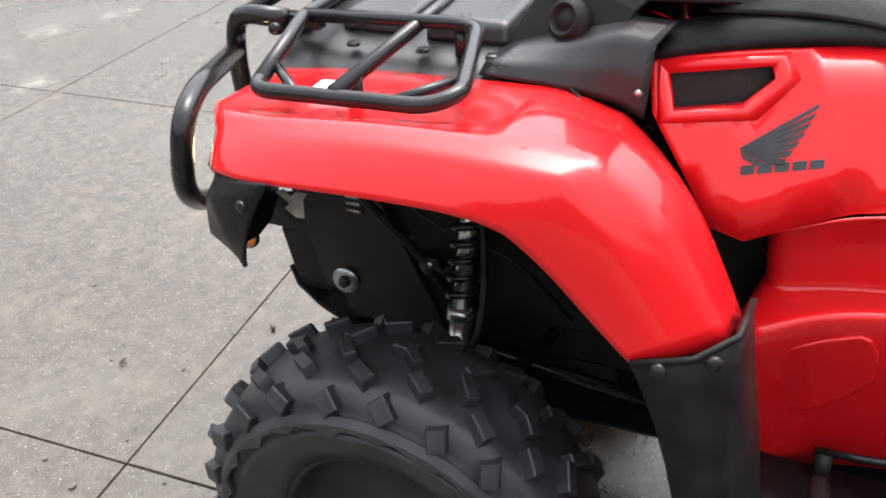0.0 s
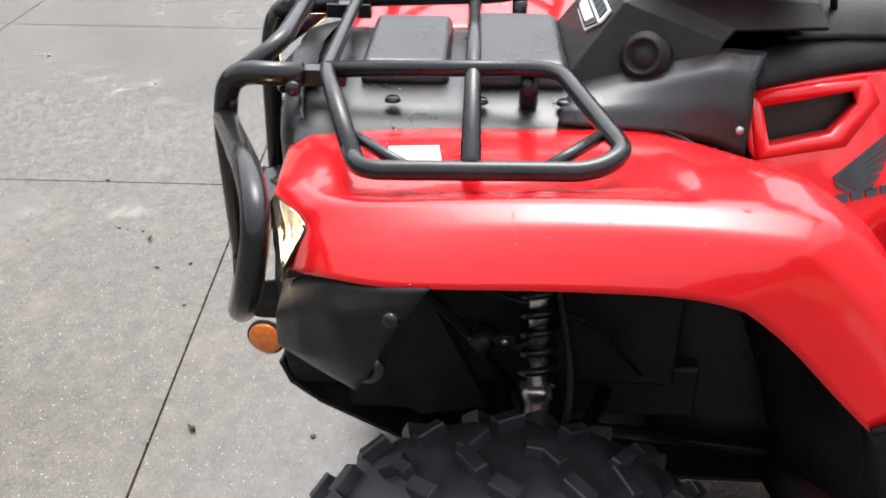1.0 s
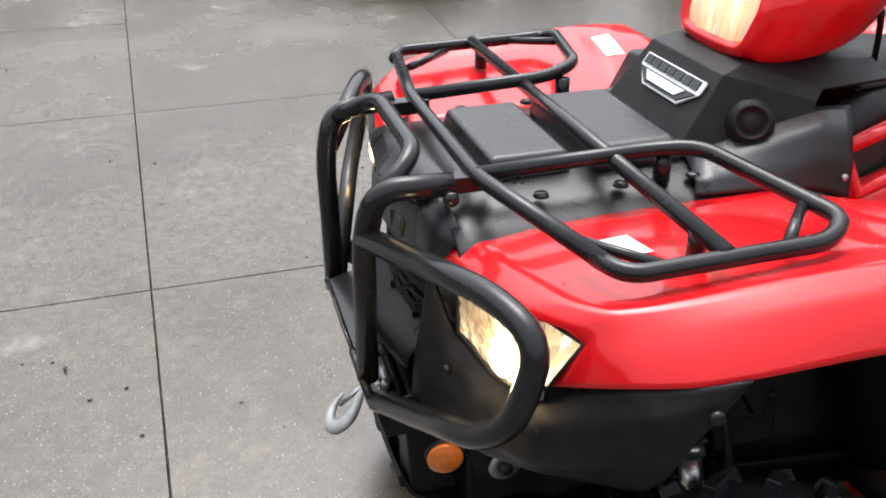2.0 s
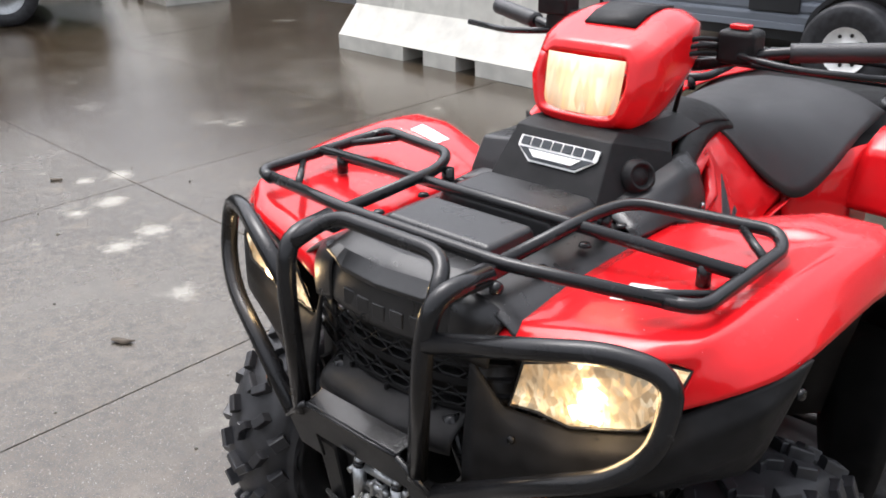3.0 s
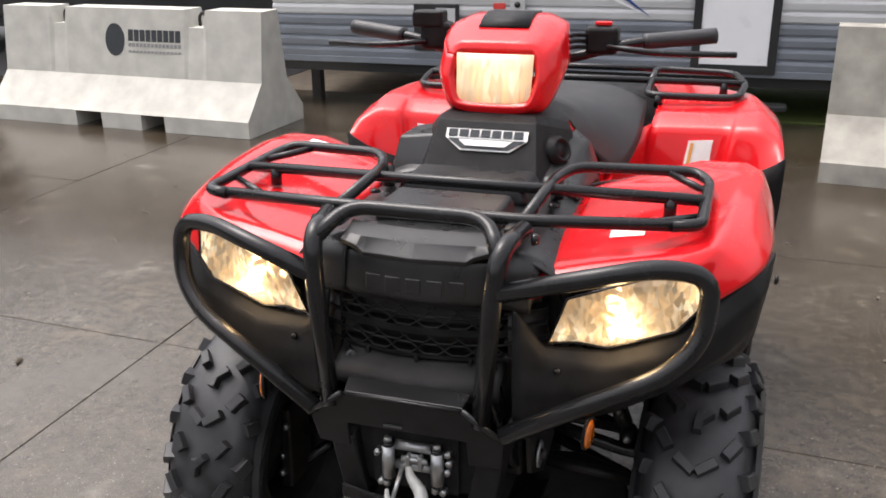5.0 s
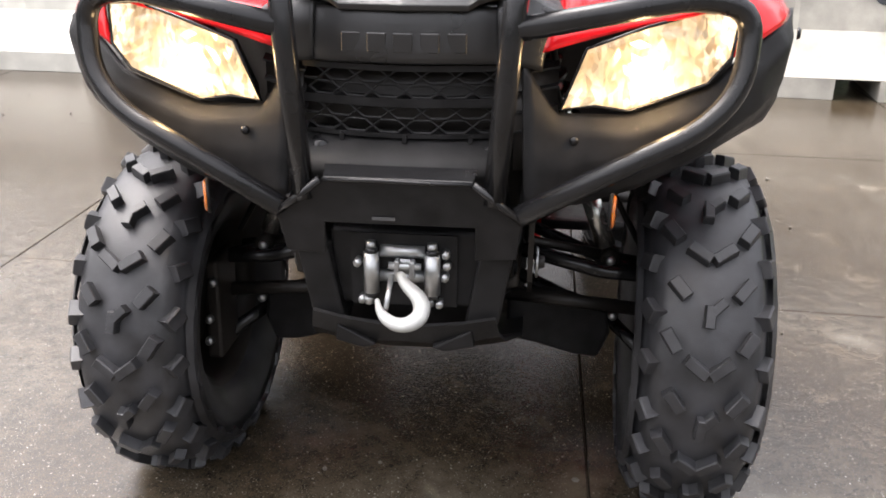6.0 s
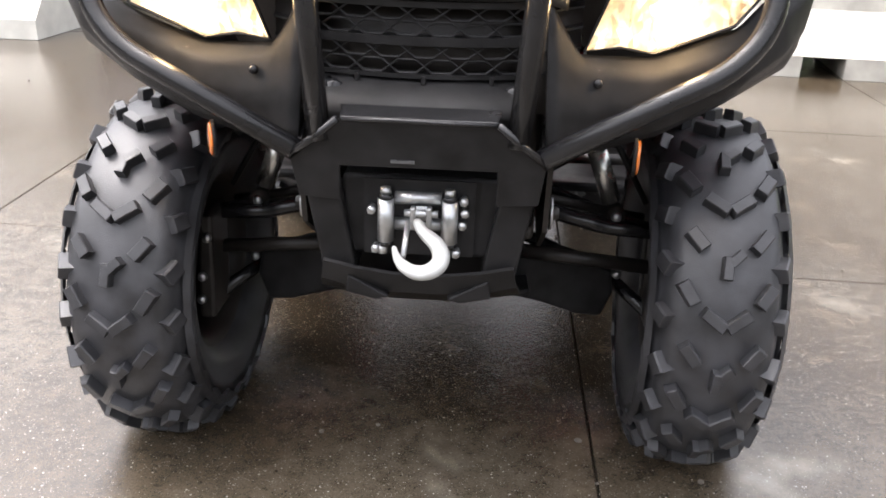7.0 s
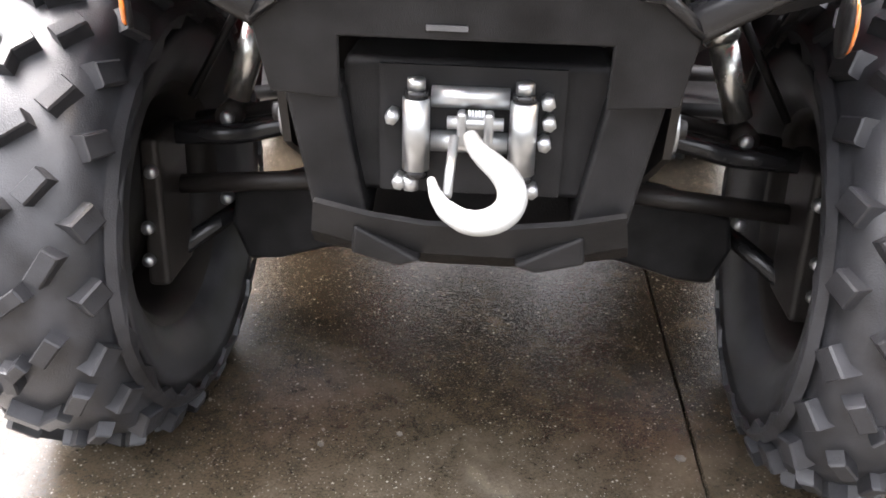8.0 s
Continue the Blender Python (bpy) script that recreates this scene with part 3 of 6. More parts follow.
# steering cover with the badge
cover_rows = [
    [(-0.180, 0.260, 0.915), (-0.118, 0.098, 0.908), (0.118, 0.098, 0.908), (0.180, 0.260, 0.915)],
    [(-0.150, 0.290, 0.978), (-0.100, 0.172, 1.012), (0.100, 0.172, 1.012), (0.150, 0.290, 0.978)],
    [(-0.140, 0.305, 0.992), (-0.092, 0.205, 1.022), (0.092, 0.205, 1.022), (0.140, 0.305, 0.992)],
    [(-0.135, 0.420, 0.995), (-0.090, 0.420, 1.012), (0.090, 0.420, 1.012), (0.135, 0.420, 0.995)],
]
cover = part("steering_cover", grid(cover_rows), BLACK, atv, "black moulded cover below the handlebar", smooth=False, bevel=0.006, thick=0.006)


def on_cover(u, v):
    """A place on the front face of the steering cover, u across and v up from its lower badge line."""
    return Vector((u, 0.1335 + v * 0.712, 0.958 + v * 1.0)) + Vector((0, -0.0035, 0.0025))


def shield(points, lift=0.0):
    return prism([on_cover(u, v) + Vector((0, -0.75, 0.65)) * lift for u, v in points], (0, 0.0022, -0.0018))


badge = part("badge", shield([(-0.078, 0.038), (0.088, 0.038), (0.088, 0.022), (0.055, 0.001), (-0.045, 0.001), (-0.078, 0.022)]), WHITE, cover, "white and black shield badge", smooth=False)
part("badge_field", shield([(-0.073, 0.020), (0.083, 0.020), (0.052, 0.0035), (-0.042, 0.0035)], 0.0025), INK, badge, smooth=False)
part("badge_field", shield([(-0.05, 0.018), (0.06, 0.018), (0.045, 0.0075), (-0.035, 0.0075)], 0.0045), WHITE, badge, smooth=False)
for k in range(7):
    u = -0.072 + k * 0.0222
    part("badge_bar", shield([(u, 0.036), (u + 0.018, 0.036), (u + 0.018, 0.024), (u, 0.024)], 0.0025), INK, badge, smooth=False)


def dial():
    bm = bmesh.new()
    m = Matrix.Translation((0.136, 0.200, 0.953)) @ Vector((0.82, -0.42, 0.38)).to_track_quat("X", "Z").to_matrix().to_4x4()
    add_lathe(bm, [(0.0, 0.014), (0.012, 0.014), (0.014, 0.011), (0.019, 0.011), (0.020, 0.018), (0.024, 0.018), (0.026, 0.010), (0.031, 0.008), (0.033, 0.0), (0.033, -0.04)], m, 32)
    return bm


both("knob", dial, BLACK, atv, "round black plastic knob")

# nose panel, grille and the apron below it
def bowed(x, y):
    """The front face curves back towards the uprights."""
    return y + 1.3 * x * x


plate = part("nose_panel", grid([[(x, bowed(x, y), z) for x in (-0.128, -0.116, -0.108, -0.05, 0.0, 0.05, 0.108, 0.116, 0.128)]
    for y, z in ((-0.230, 0.806), (-0.276, 0.808), (-0.284, 0.812), (-0.287, 0.820), (-0.283, 0.868), (-0.276, 0.884), (-0.240, 0.890))], lines=(2, 3, 5), hard=0.6), WET_BLACK, atv, "black grained nose panel with raised lettering shapes", sub=2)
for k in range(5):
    x = -0.084 + k * 0.0355
    y = bowed(x + 0.013, -0.2858)
    part("raised_shape", box((x, y, 0.826), (x + 0.026, y + 0.008, 0.852)), WET_BLACK, plate, smooth=False, bevel=0.002)
lip_x = (-0.130, -0.118, -0.098, -0.086, 0.0, 0.086, 0.098, 0.118, 0.130)
lip_drop = (0.0, 0.0, 0.006, 0.014, 0.014, 0.014, 0.006, 0.0, 0.0)
part("nose_lip", grid([[(x, bowed(x, -0.232), 0.918) for x in lip_x], [(x, bowed(x, -0.270), 0.908) for x in lip_x],
    [(x, bowed(x, -0.290), 0.902 - d) for x, d in zip(lip_x, lip_drop)], [(x, bowed(x, -0.288), 0.894 - d) for x, d in zip(lip_x, lip_drop)], [(x, bowed(x, -0.262), 0.892 - d) for x, d in zip(lip_x, lip_drop)]]), WET_BLACK, plate, "overhanging black lip", smooth=False, bevel=0.002)
grille = part("grille", grid([[(x, bowed(x, y), z) for x in (-0.155, -0.10, -0.05, 0, 0.05, 0.10, 0.155)]
    for y, z in ((-0.240, 0.812), (-0.240, 0.74), (-0.245, 0.69))]), DARK, atv, "black plastic honeycomb radiator grille", thick=0.004)
for z, half in ((0.8035, 0.004), (0.7595, 0.003), (0.7535, 0.003), (0.7105, 0.003)):
    part("slat", grid([[(x, bowed(x, -0.272 + d), z + h) for x in (-0.150, -0.10, -0.05, 0, 0.05, 0.10, 0.150)] for d, h in ((0.024, half), (0.0, half), (0.0, -half), (0.024, -half))]), BLACK, grille, smooth=False)
PITCH, CELL_H = 0.046, 0.0085
for row, z0 in enumerate((0.792, 0.772, 0.743, 0.723)):
    for k in range(7 - row % 2):
        cx = (k - (6 - row % 2) / 2) * PITCH
        cell = [(cx - 0.50 * PITCH, z0), (cx - 0.26 * PITCH, z0 + CELL_H), (cx + 0.26 * PITCH, z0 + CELL_H), (cx + 0.50 * PITCH, z0), (cx + 0.26 * PITCH, z0 - CELL_H), (cx - 0.26 * PITCH, z0 - CELL_H)]
        part("grille_cell", add_tube(bmesh.new(), [(x, bowed(x, -0.268), z) for x, z in cell], 0.0022, 6, closed=True), BLACK, grille, smooth=False)
for s in (1, -1):
    part("side_louvre", grid([[(0.146 * s, -0.240, 0.812), (0.206 * s, -0.214, 0.800)], [(0.148 * s, -0.244, 0.66), (0.206 * s, -0.222, 0.66)]]), DARK, grille, thick=0.004)
    for z in (0.795, 0.768, 0.741, 0.714):
        part("louvre_blade", prism([(0.142 * s, -0.252, z), (0.208 * s, -0.228, z + 0.010), (0.208 * s, -0.214, z + 0.016), (0.142 * s, -0.238, z + 0.006)], (0, 0, -0.003)), BLACK, grille, smooth=False)
apron = part("grille_apron", grid([[(x, bowed(x, y), z) for x in (-0.145, -0.13, -0.07, 0.0, 0.07, 0.13, 0.145)]
    for y, z in ((-0.246, 0.708), (-0.272, 0.705), (-0.280, 0.698), (-0.318, 0.680), (-0.318, 0.655))]), BLACK, atv, "sloping black plastic apron below the grille", sub=1, thick=0.004)
for x in (-0.09, 0.0, 0.09):
    part("clip", box((x - 0.003, -0.278 + 1.3 * x * x, 0.701), (x + 0.003, -0.270 + 1.3 * x * x, 0.712)), BLACK, apron, smooth=False, bevel=0.001)

# headlights in the fascia
for s in (1, -1):
    rim = [(0.212, -0.236, 0.747), (0.242, -0.246, 0.832), (0.320, -0.240, 0.861), (0.394, -0.204, 0.877), (0.450, -0.178, 0.871), (0.438, -0.206, 0.818), (0.408, -0.218, 0.784), (0.305, -0.222, 0.744), (0.258, -0.232, 0.752)]
    bm = bmesh.new()
    front = [bm.verts.new((x * s, y, z)) for x, y, z in rim]
    cx, cz = 0.32, 0.80
    back = [bm.verts.new(((cx + (x - cx) * 0.80) * s, y + 0.060, cz + (z - cz) * 0.78)) for x, y, z in rim]
    for k in range(9):
        q = (k + 1) % 9
        bm.faces.new((front[k], front[q], back[q], back[k]))
    bm.faces.new(back)
    bmesh.ops.recalc_face_normals(bm, faces=bm.faces)
    lamp = part("headlight", bm, BLACK, atv, "lit warm-white multi-reflector headlight", smooth=False)
    # faceted reflector and clear lens, both lofted between the upper and the lower edge of the lamp
    def along(chain, u):
        """A place on a chain of points, by its share of the length."""
        chain = [Vector(p) for p in chain]
        steps = [(b - a).length for a, b in zip(chain, chain[1:])]
        left = u * sum(steps)
        for a, b, d in zip(chain, chain[1:], steps):
            if left <= d:
                return a.lerp(b, left / d)
            left -= d
        return chain[-1]

    def lamp_sheet(push, rough, across=22, up=8):
        rows = []
        for k in range(up + 1):
            v = k / up
            row = []
            for q in range(across + 1):
                u = q / across
                p = along([rim[0], rim[8], rim[7], rim[6], rim[5]], u).lerp(along(rim[:5], u), v)
                swell = push * math.sin(math.pi * v) ** 0.5 * math.sin(math.pi * min(1, u + 0.08)) ** 0.5
                row.append(Vector((p.x * s, p.y - swell + random.uniform(0, rough), p.z)))
            rows.append(row)
        return grid(rows)

    bm = lamp_sheet(0.0, 0.004)
    bmesh.ops.triangulate(bm, faces=bm.faces)
    part("reflector", bm, LIT, lamp, smooth=False)
    bm = bmesh.new()
    m = Matrix.Translation((0.330 * s, -0.226, 0.778)) @ Matrix.Diagonal((1.3, 0.35, 0.5, 1))
    bmesh.ops.create_icosphere(bm, subdivisions=3, radius=0.021, matrix=m)
    part("bulb", bm, BULB, lamp, "glowing warm bulb")
    ob = part("lens", lamp_sheet(0.010, 0.0), LENS, lamp, "clear lens")
    ob.visible_shadow = False
    part("lens_frame", add_tube(bmesh.new(), [(x * s, y - 0.001, z) for x, y, z in rim], 0.0024, 8, closed=True), GLOSS, lamp)
    spill = bpy.data.lights.new("headlamp", "POINT")
    spill.energy, spill.color, spill.shadow_soft_size = 0.45, (1.0, 0.70, 0.36), 0.02
    new("headlamp", spill).location = (0.335 * s, -0.262, 0.785)
    part("bolt", disc_bolt((0.232 * s, -0.256, 0.708), (0, -1, 0.2), 0.007, 0.006), GLOSS, atv)
    part("bolt", disc_bolt((0.552 * s, -0.085, 0.836), (s, -0.2, 0), 0.009, 0.005), GLOSS, atv)
    # amber reflector
    bm = bmesh.new()
    m = Matrix.Translation((REFLECTOR[0] * s, REFLECTOR[1], REFLECTOR[2])) @ Vector((s, -0.16 if s > 0 else -0.42, 0)).to_track_quat("X", "Z").to_matrix().to_4x4()
    add_lathe(bm, [(0.0, 0.003), (0.020, 0.003), (0.023, 0.001), (0.0235, -0.001), (0.0, -0.001)], m, 24)
    lens_disc = part("side_reflector", bm, AMBER, atv, "round amber reflector")
    part("mount", add_lathe(bmesh.new(), [(0.0, -0.0015), (0.026, -0.0015), (0.026, -0.006), (0.0, -0.006)], m, 24), BLACK, lens_disc)

# tubular bumper
def lean(x, z):
    """The bumper plate leans forward towards its top."""
    return (x, -0.326 - 0.030 * (z - 0.552) / 0.12, z)


PLATE = [(-0.098, 0.672), (0.102, 0.672), (0.167, 0.616), (0.160, 0.556), (0.104, 0.552), (0.104, 0.604), (-0.102, 0.604), (-0.104, 0.552), (-0.160, 0.556), (-0.168, 0.616)]
bumper = part("bumper", prism([lean(x, z) for x, z in PLATE], (0, 0.006, 0)), BLACK, atv, "black powder-coated tubular steel bumper", smooth=False, bevel=0.002)
part("bumper_flange", prism([(-0.098, -0.355, 0.674), (0.102, -0.355, 0.674), (0.106, -0.318, 0.682), (-0.104, -0.318, 0.682)], (0, 0, -0.006)), GLOSS, bumper, "folded top flange with weld beads", smooth=False, bevel=0.002)
part("weld", tube([(-0.096, -0.357, 0.671), (-0.03, -0.358, 0.672), (0.04, -0.3585, 0.671), (0.100, -0.357, 0.671)], 0.0030, 0, 8), GLOSS, bumper)
part("mark", box((-0.035, -0.3445, 0.612), (-0.004, -0.3400, 0.616)), GREYLINE, bumper, "worn label strip", smooth=False)
for s in (1, -1):
    part("upright", tube([(0.128 * s, -0.342, 0.640), (0.145 * s, -0.340, 0.862), (0.152 * s, -0.324, 0.930), (0.166 * s, -0.228, 0.932)], 0.0155, 0.05, 14), GLOSS, bumper)
    part("guard", tube([splayed(p) for p in ((0.148 * s, -0.338, 0.866), (0.380 * s, -0.250, 0.900), (0.456 * s, -0.225, 0.884), (0.449 * s, -0.248, 0.785), (0.400 * s, -0.272, 0.733), (0.160 * s, -0.336, 0.622))], 0.0155, 0.055, 14), GLOSS, bumper)
    part("weld", tube([(0.102 * s, -0.357, 0.671), (0.135 * s, -0.351, 0.643), (0.167 * s, -0.344, 0.617)], 0.0055, 0, 8), GLOSS, bumper)
    part("side_cheek", prism([(0.167 * s, -0.338, 0.615), (0.160 * s, -0.322, 0.556), (0.166 * s, -0.22, 0.556), (0.168 * s, -0.22, 0.64)], (-0.005 * s, 0, 0)), BLACK, bumper, smooth=False)
    part("bracket", box((0.150 * s - 0.012, -0.245, 0.915), (0.150 * s + 0.012, -0.175, 0.937)), GLOSS, bumper, smooth=False, bevel=0.002)
    part("bolt", disc_bolt((0.182 * s, -0.237, 0.921), (s, 0, 0.1), 0.011, 0.010), GLOSS, bumper)
part("top_hoop", tube([(-0.151, -0.326, 0.916), (-0.118, -0.262, 0.958), (0.118, -0.262, 0.958), (0.151, -0.326, 0.916)], 0.0125, 0.05, 14), GLOSS, bumper)

# front rack
rack = part("front_rack", tube([(-0.405, -0.163, 0.930), (-0.165, -0.198, 0.938), (0.165, -0.198, 0.938), (0.40, -0.135, 0.930)], 0.0105, 0.03), GLOSS, atv, "wet black tubular steel luggage rack")
part("cross_bar", tube([(-0.43, -0.015, 0.938), (0.43, -0.015, 0.938)], 0.0105, 0), GLOSS, rack)
for s in (1, -1):
    far = 0.0 if s > 0 else 1.0
    part("rack_loop", tube([(0.385 * s - 0.008 * far, -0.140 - 0.03 * far, 0.930), (0.430 * s - 0.012 * far, -0.125 - 0.03 * far, 0.930), (0.435 * s, 0.105, 0.936), (0.410 * s, 0.140, 0.946), (0.195 * s, 0.088, 0.955), (0.166 * s, 0.03, 0.946), (0.160 * s, -0.198, 0.938)], 0.0105, 0.05), GLOSS, rack)
    part("brace", tube([(0.33 * s, -0.158, 0.932), (0.43 * s, -0.065, 0.926)], 0.007, 0, 8), GLOSS, rack)
    part("brace", tube([(0.36 * s, 0.125, 0.945), (0.432 * s, 0.055, 0.934)], 0.007, 0, 8), GLOSS, rack)
    part("foot", tube([(0.375 * s, -0.015, 0.938), (0.375 * s, -0.015, 0.905)], 0.011, 0, 10), GLOSS, rack)

# headlight pod
def pod_ring(y, w, zl, zh, wl, lean=0.0, corner=0.0):
    """One ring of the pod: half widths w above and wl below, heights zl to zh; corner squares it off."""
    zm = (zl + zh) / 2
    top, foot = (w - corner, wl - corner) if corner else (w * 0.66, wl * 0.75)
    rise = corner or 0.018
    return [(-w, y + lean, zh - rise), (-top, y + lean * 1.2, zh), (top, y + lean * 1.2, zh), (w, y + lean, zh - rise), (w * 1.07, y + lean * 0.5, zm + 0.004), (wl, y, zl + rise), (foot, y, zl), (-foot, y, zl), (-wl, y, zl + rise), (-w * 1.07, y + lean * 0.5, zm + 0.004), (-w, y + lean, zh - rise)]


pod = part("headlight_pod", grid([pod_ring(0.216, 0.078, 1.044, 1.133, 0.073, 0.022, 0.006), pod_ring(0.203, 0.086, 1.034, 1.143, 0.081, 0.026, 0.010), pod_ring(0.208, 0.102, 1.018, 1.158, 0.094, 0.028, 0.024), pod_ring(0.240, 0.120, 1.008, 1.174, 0.108, 0.04), pod_ring(0.32, 0.128, 1.005, 1.205, 0.11, 0.04), pod_ring(0.41, 0.112, 1.03, 1.200, 0.09, 0.03), pod_ring(0.43, 0.08, 1.06, 1.17, 0.07, 0.03)], cols=(1, 2, 3, 4, 9, 10), lines=(0, 1, 2, 3), hard=0.85), RED, atv, "glossy red plastic headlight pod on the handlebar", sub=2, thick=0.004)
pod_lens = part("pod_reflector", grid([[(x * k, 0.217 + 0.02 * (z - 1.03) / 0.11 - 0.006 * (1 - (x / 0.09) ** 2), z) for x in (-0.079, -0.04, 0, 0.04, 0.079)] for z, k in ((1.040, 0.95), (1.07, 0.97), (1.105, 0.99), (1.136, 1.0))]), POD_LIT, pod, "glowing warm-white reflector", thick=0.004)
pod_glass = part("pod_lens", grid([[(x * k, 0.207 + 0.02 * (z - 1.03) / 0.11 - 0.006 * (1 - (x / 0.09) ** 2), z) for x in (-0.079, -0.04, 0, 0.04, 0.079)] for z, k in ((1.040, 0.95), (1.07, 0.97), (1.105, 0.99), (1.136, 1.0))]), LENS, pod, "clear lens of the lit pod lamp")
pod_glass.visible_shadow = False
part("pod_cap", grid([[(x, y, z) for x in (-0.052, 0, 0.052)] for y, z in ((0.300, 1.1830), (0.335, 1.1985), (0.38, 1.2060), (0.43, 1.2030))]), BLACK, pod, "black top cap", thick=0.006)
for s in (1, -1):
    part("screw", disc_bolt((0.112 * s, 0.385, 1.168), (s, 0, 0.3), 0.006, 0.004), GLOSS, pod)

# handlebar
bar = part("handlebar", tube([(-0.41, 0.50, 1.150), (-0.25, 0.44, 1.140), (-0.10, 0.42, 1.10), (0.10, 0.42, 1.10), (0.25, 0.44, 1.14), (0.41, 0.50, 1.150)], 0.011, 0.04), GLOSS, atv, "black handlebar with rubber grips")
for s in (1, -1):
    bm = bmesh.new()
    a, b = Vector((0.27 * s, 0.447, 1.141)), Vector((0.415 * s, 0.502, 1.151))
    add_tube(bm, [a.lerp(b, k / 14) for k in range(15)], 0.017, 14)
    part("grip", bm, VINYL, bar, "ribbed black rubber grip")
    part("switch_box", box((0.185 * s - 0.035, 0.405, 1.115), (0.185 * s + 0.035, 0.465, 1.175)), BLACK, bar, smooth=False, bevel=0.012)
    part("lever", tube([(0.20 * s, 0.40, 1.135), (0.30 * s, 0.39, 1.125), (0.46 * s, 0.455, 1.118)], 0.0065, 0.05, 8), GLOSS, bar)
    for k in range(3):
        part("cable", tube([(0.16 * s, 0.42, 1.13 + 0.012 * k), (0.12 * s, 0.34 + 0.01 * k, 1.14 + 0.012 * k), (0.09 * s, 0.42, 1.08), (0.06 * s, 0.45, 0.99)], 0.0045, 0.05, 8), BLACK, bar)
part("start_button", box((0.17, 0.415, 1.176), (0.205, 0.435, 1.184)), RED, bar, smooth=False, bevel=0.002)
part("reservoir", box((-0.235, 0.40, 1.165), (-0.165, 0.45, 1.20)), BLACK, bar, smooth=False, bevel=0.006)

# tank cover and seat
def section(y, w, zt, zs, n=9):
    """A saddle section: top height zt, side height zs at half width w."""
    out = []
    for k in range(n):
        u = -1 + 2 * k / (n - 1)
        out.append((w * math.copysign(abs(u) ** 0.9, u), y, zt - (zt - zs) * abs(u) ** 2.6))
    return out


part("tank_cover", grid([section(0.38, 0.115, 1.00, 0.975), section(0.46, 0.098, 1.015, 0.972), section(0.56, 0.085, 1.01, 0.968), section(0.66, 0.08, 0.975, 0.945)]), BLACK, atv, "black moulded tank cover", sub=2, thick=0.005)
part("seat", grid([section(0.575, 0.075, 0.962, 0.955), section(0.61, 0.088, 0.972, 0.940), section(0.645, 0.100, 0.974, 0.905), section(0.69, 0.126, 0.970, 0.850), section(0.74, 0.170, 0.963, 0.790), section(0.785, 0.200, 0.955, 0.755), section(0.83, 0.222, 0.950, 0.780), section(0.89, 0.238, 0.944, 0.822), section(0.95, 0.240, 0.939, 0.850), section(1.06, 0.234, 0.934, 0.868), section(1.18, 0.228, 0.930, 0.872), section(1.25, 0.215, 0.918, 0.870), section(1.27, 0.195, 0.88, 0.85)]), VINYL, atv, "black vinyl saddle seat", sub=2, thick=0.01)


# red body under the seat, between flank and rear fender
def under_seat():
    bm = bmesh.new()
    add_box(bm, (-0.135, 0.62, 0.45), (0.135, 0.93, 0.80))
    add_box(bm, (-0.215, 0.99, 0.45), (0.215, 1.25, 0.845))
    return bm


part("seat_base", under_seat(), RED, atv, smooth=False, bevel=0.012)
both("rear_side_panel", lambda: grid([[(0.150, 0.79, 0.80), (0.180, 0.87, 0.815), (0.215, 0.94, 0.835), (0.258, 1.00, 0.850)], [(0.168, 0.79, 0.72), (0.204, 0.87, 0.72), (0.232, 0.93, 0.72), (0.252, 0.975, 0.72)], [(0.172, 0.79, 0.52), (0.208, 0.87, 0.52), (0.236, 0.93, 0.52), (0.256, 0.975, 0.52)]], lines=(1,)), RED, atv, "red panel between the seat and the rear fender", sub=1, thick=0.004)


# red flank with the air vent
FLANK = [(0.317, 0.919), (0.337, 0.926), (0.42, 0.932), (0.522, 0.935), (0.602, 0.937), (0.645, 0.908), (0.690, 0.855), (0.740, 0.810), (0.79, 0.795), (0.88, 0.83), (0.97, 0.85), (1.0, 0.79), (0.85, 0.768), (0.70, 0.754), (0.60, 0.742), (0.525, 0.720), (0.470, 0.706), (0.424, 0.722), (0.386, 0.780), (0.331, 0.858)]
VENT = [(0.344, 0.906), (0.470, 0.914), (0.477, 0.898), (0.440, 0.866), (0.356, 0.860)]


def on_flank(y, z, lift=0.0):
    """The red flank: a leaning plane that runs straight back and flares out into the rear fender."""
    back = y if y < 0.54 else 0.54 + 0.07 * (1 - math.exp(-(y - 0.54) / 0.07))
    k = min(1, max(0, (y - 0.80) / 0.2))
    return Vector((0.197 - 0.296 * (back - 0.45) - 0.503 * (z - 0.79) + 0.08 * k * k + lift, y, z))


side = both("side_panel", lambda: sheet(FLANK, on_flank, [VENT], 2), RED, atv, "glossy red side panel with an open air vent", thick=0.006)


def vent_rim():
    cy, cz = 0.415, 0.889
    inner = list(VENT)
    outer = [(0.327, 0.922), (0.489, 0.930), (0.508, 0.897), (0.462, 0.850), (0.338, 0.846)]
    between = [(0.5 * a[0] + 0.5 * b[0], 0.5 * a[1] + 0.5 * b[1]) for a, b in zip(outer, inner)]
    return grid([[on_flank(y, z, h) for y, z in loop + loop[:1]] for loop, h in ((outer, 0.0006), (between, 0.007), (inner, 0.004), (inner, -0.018))])


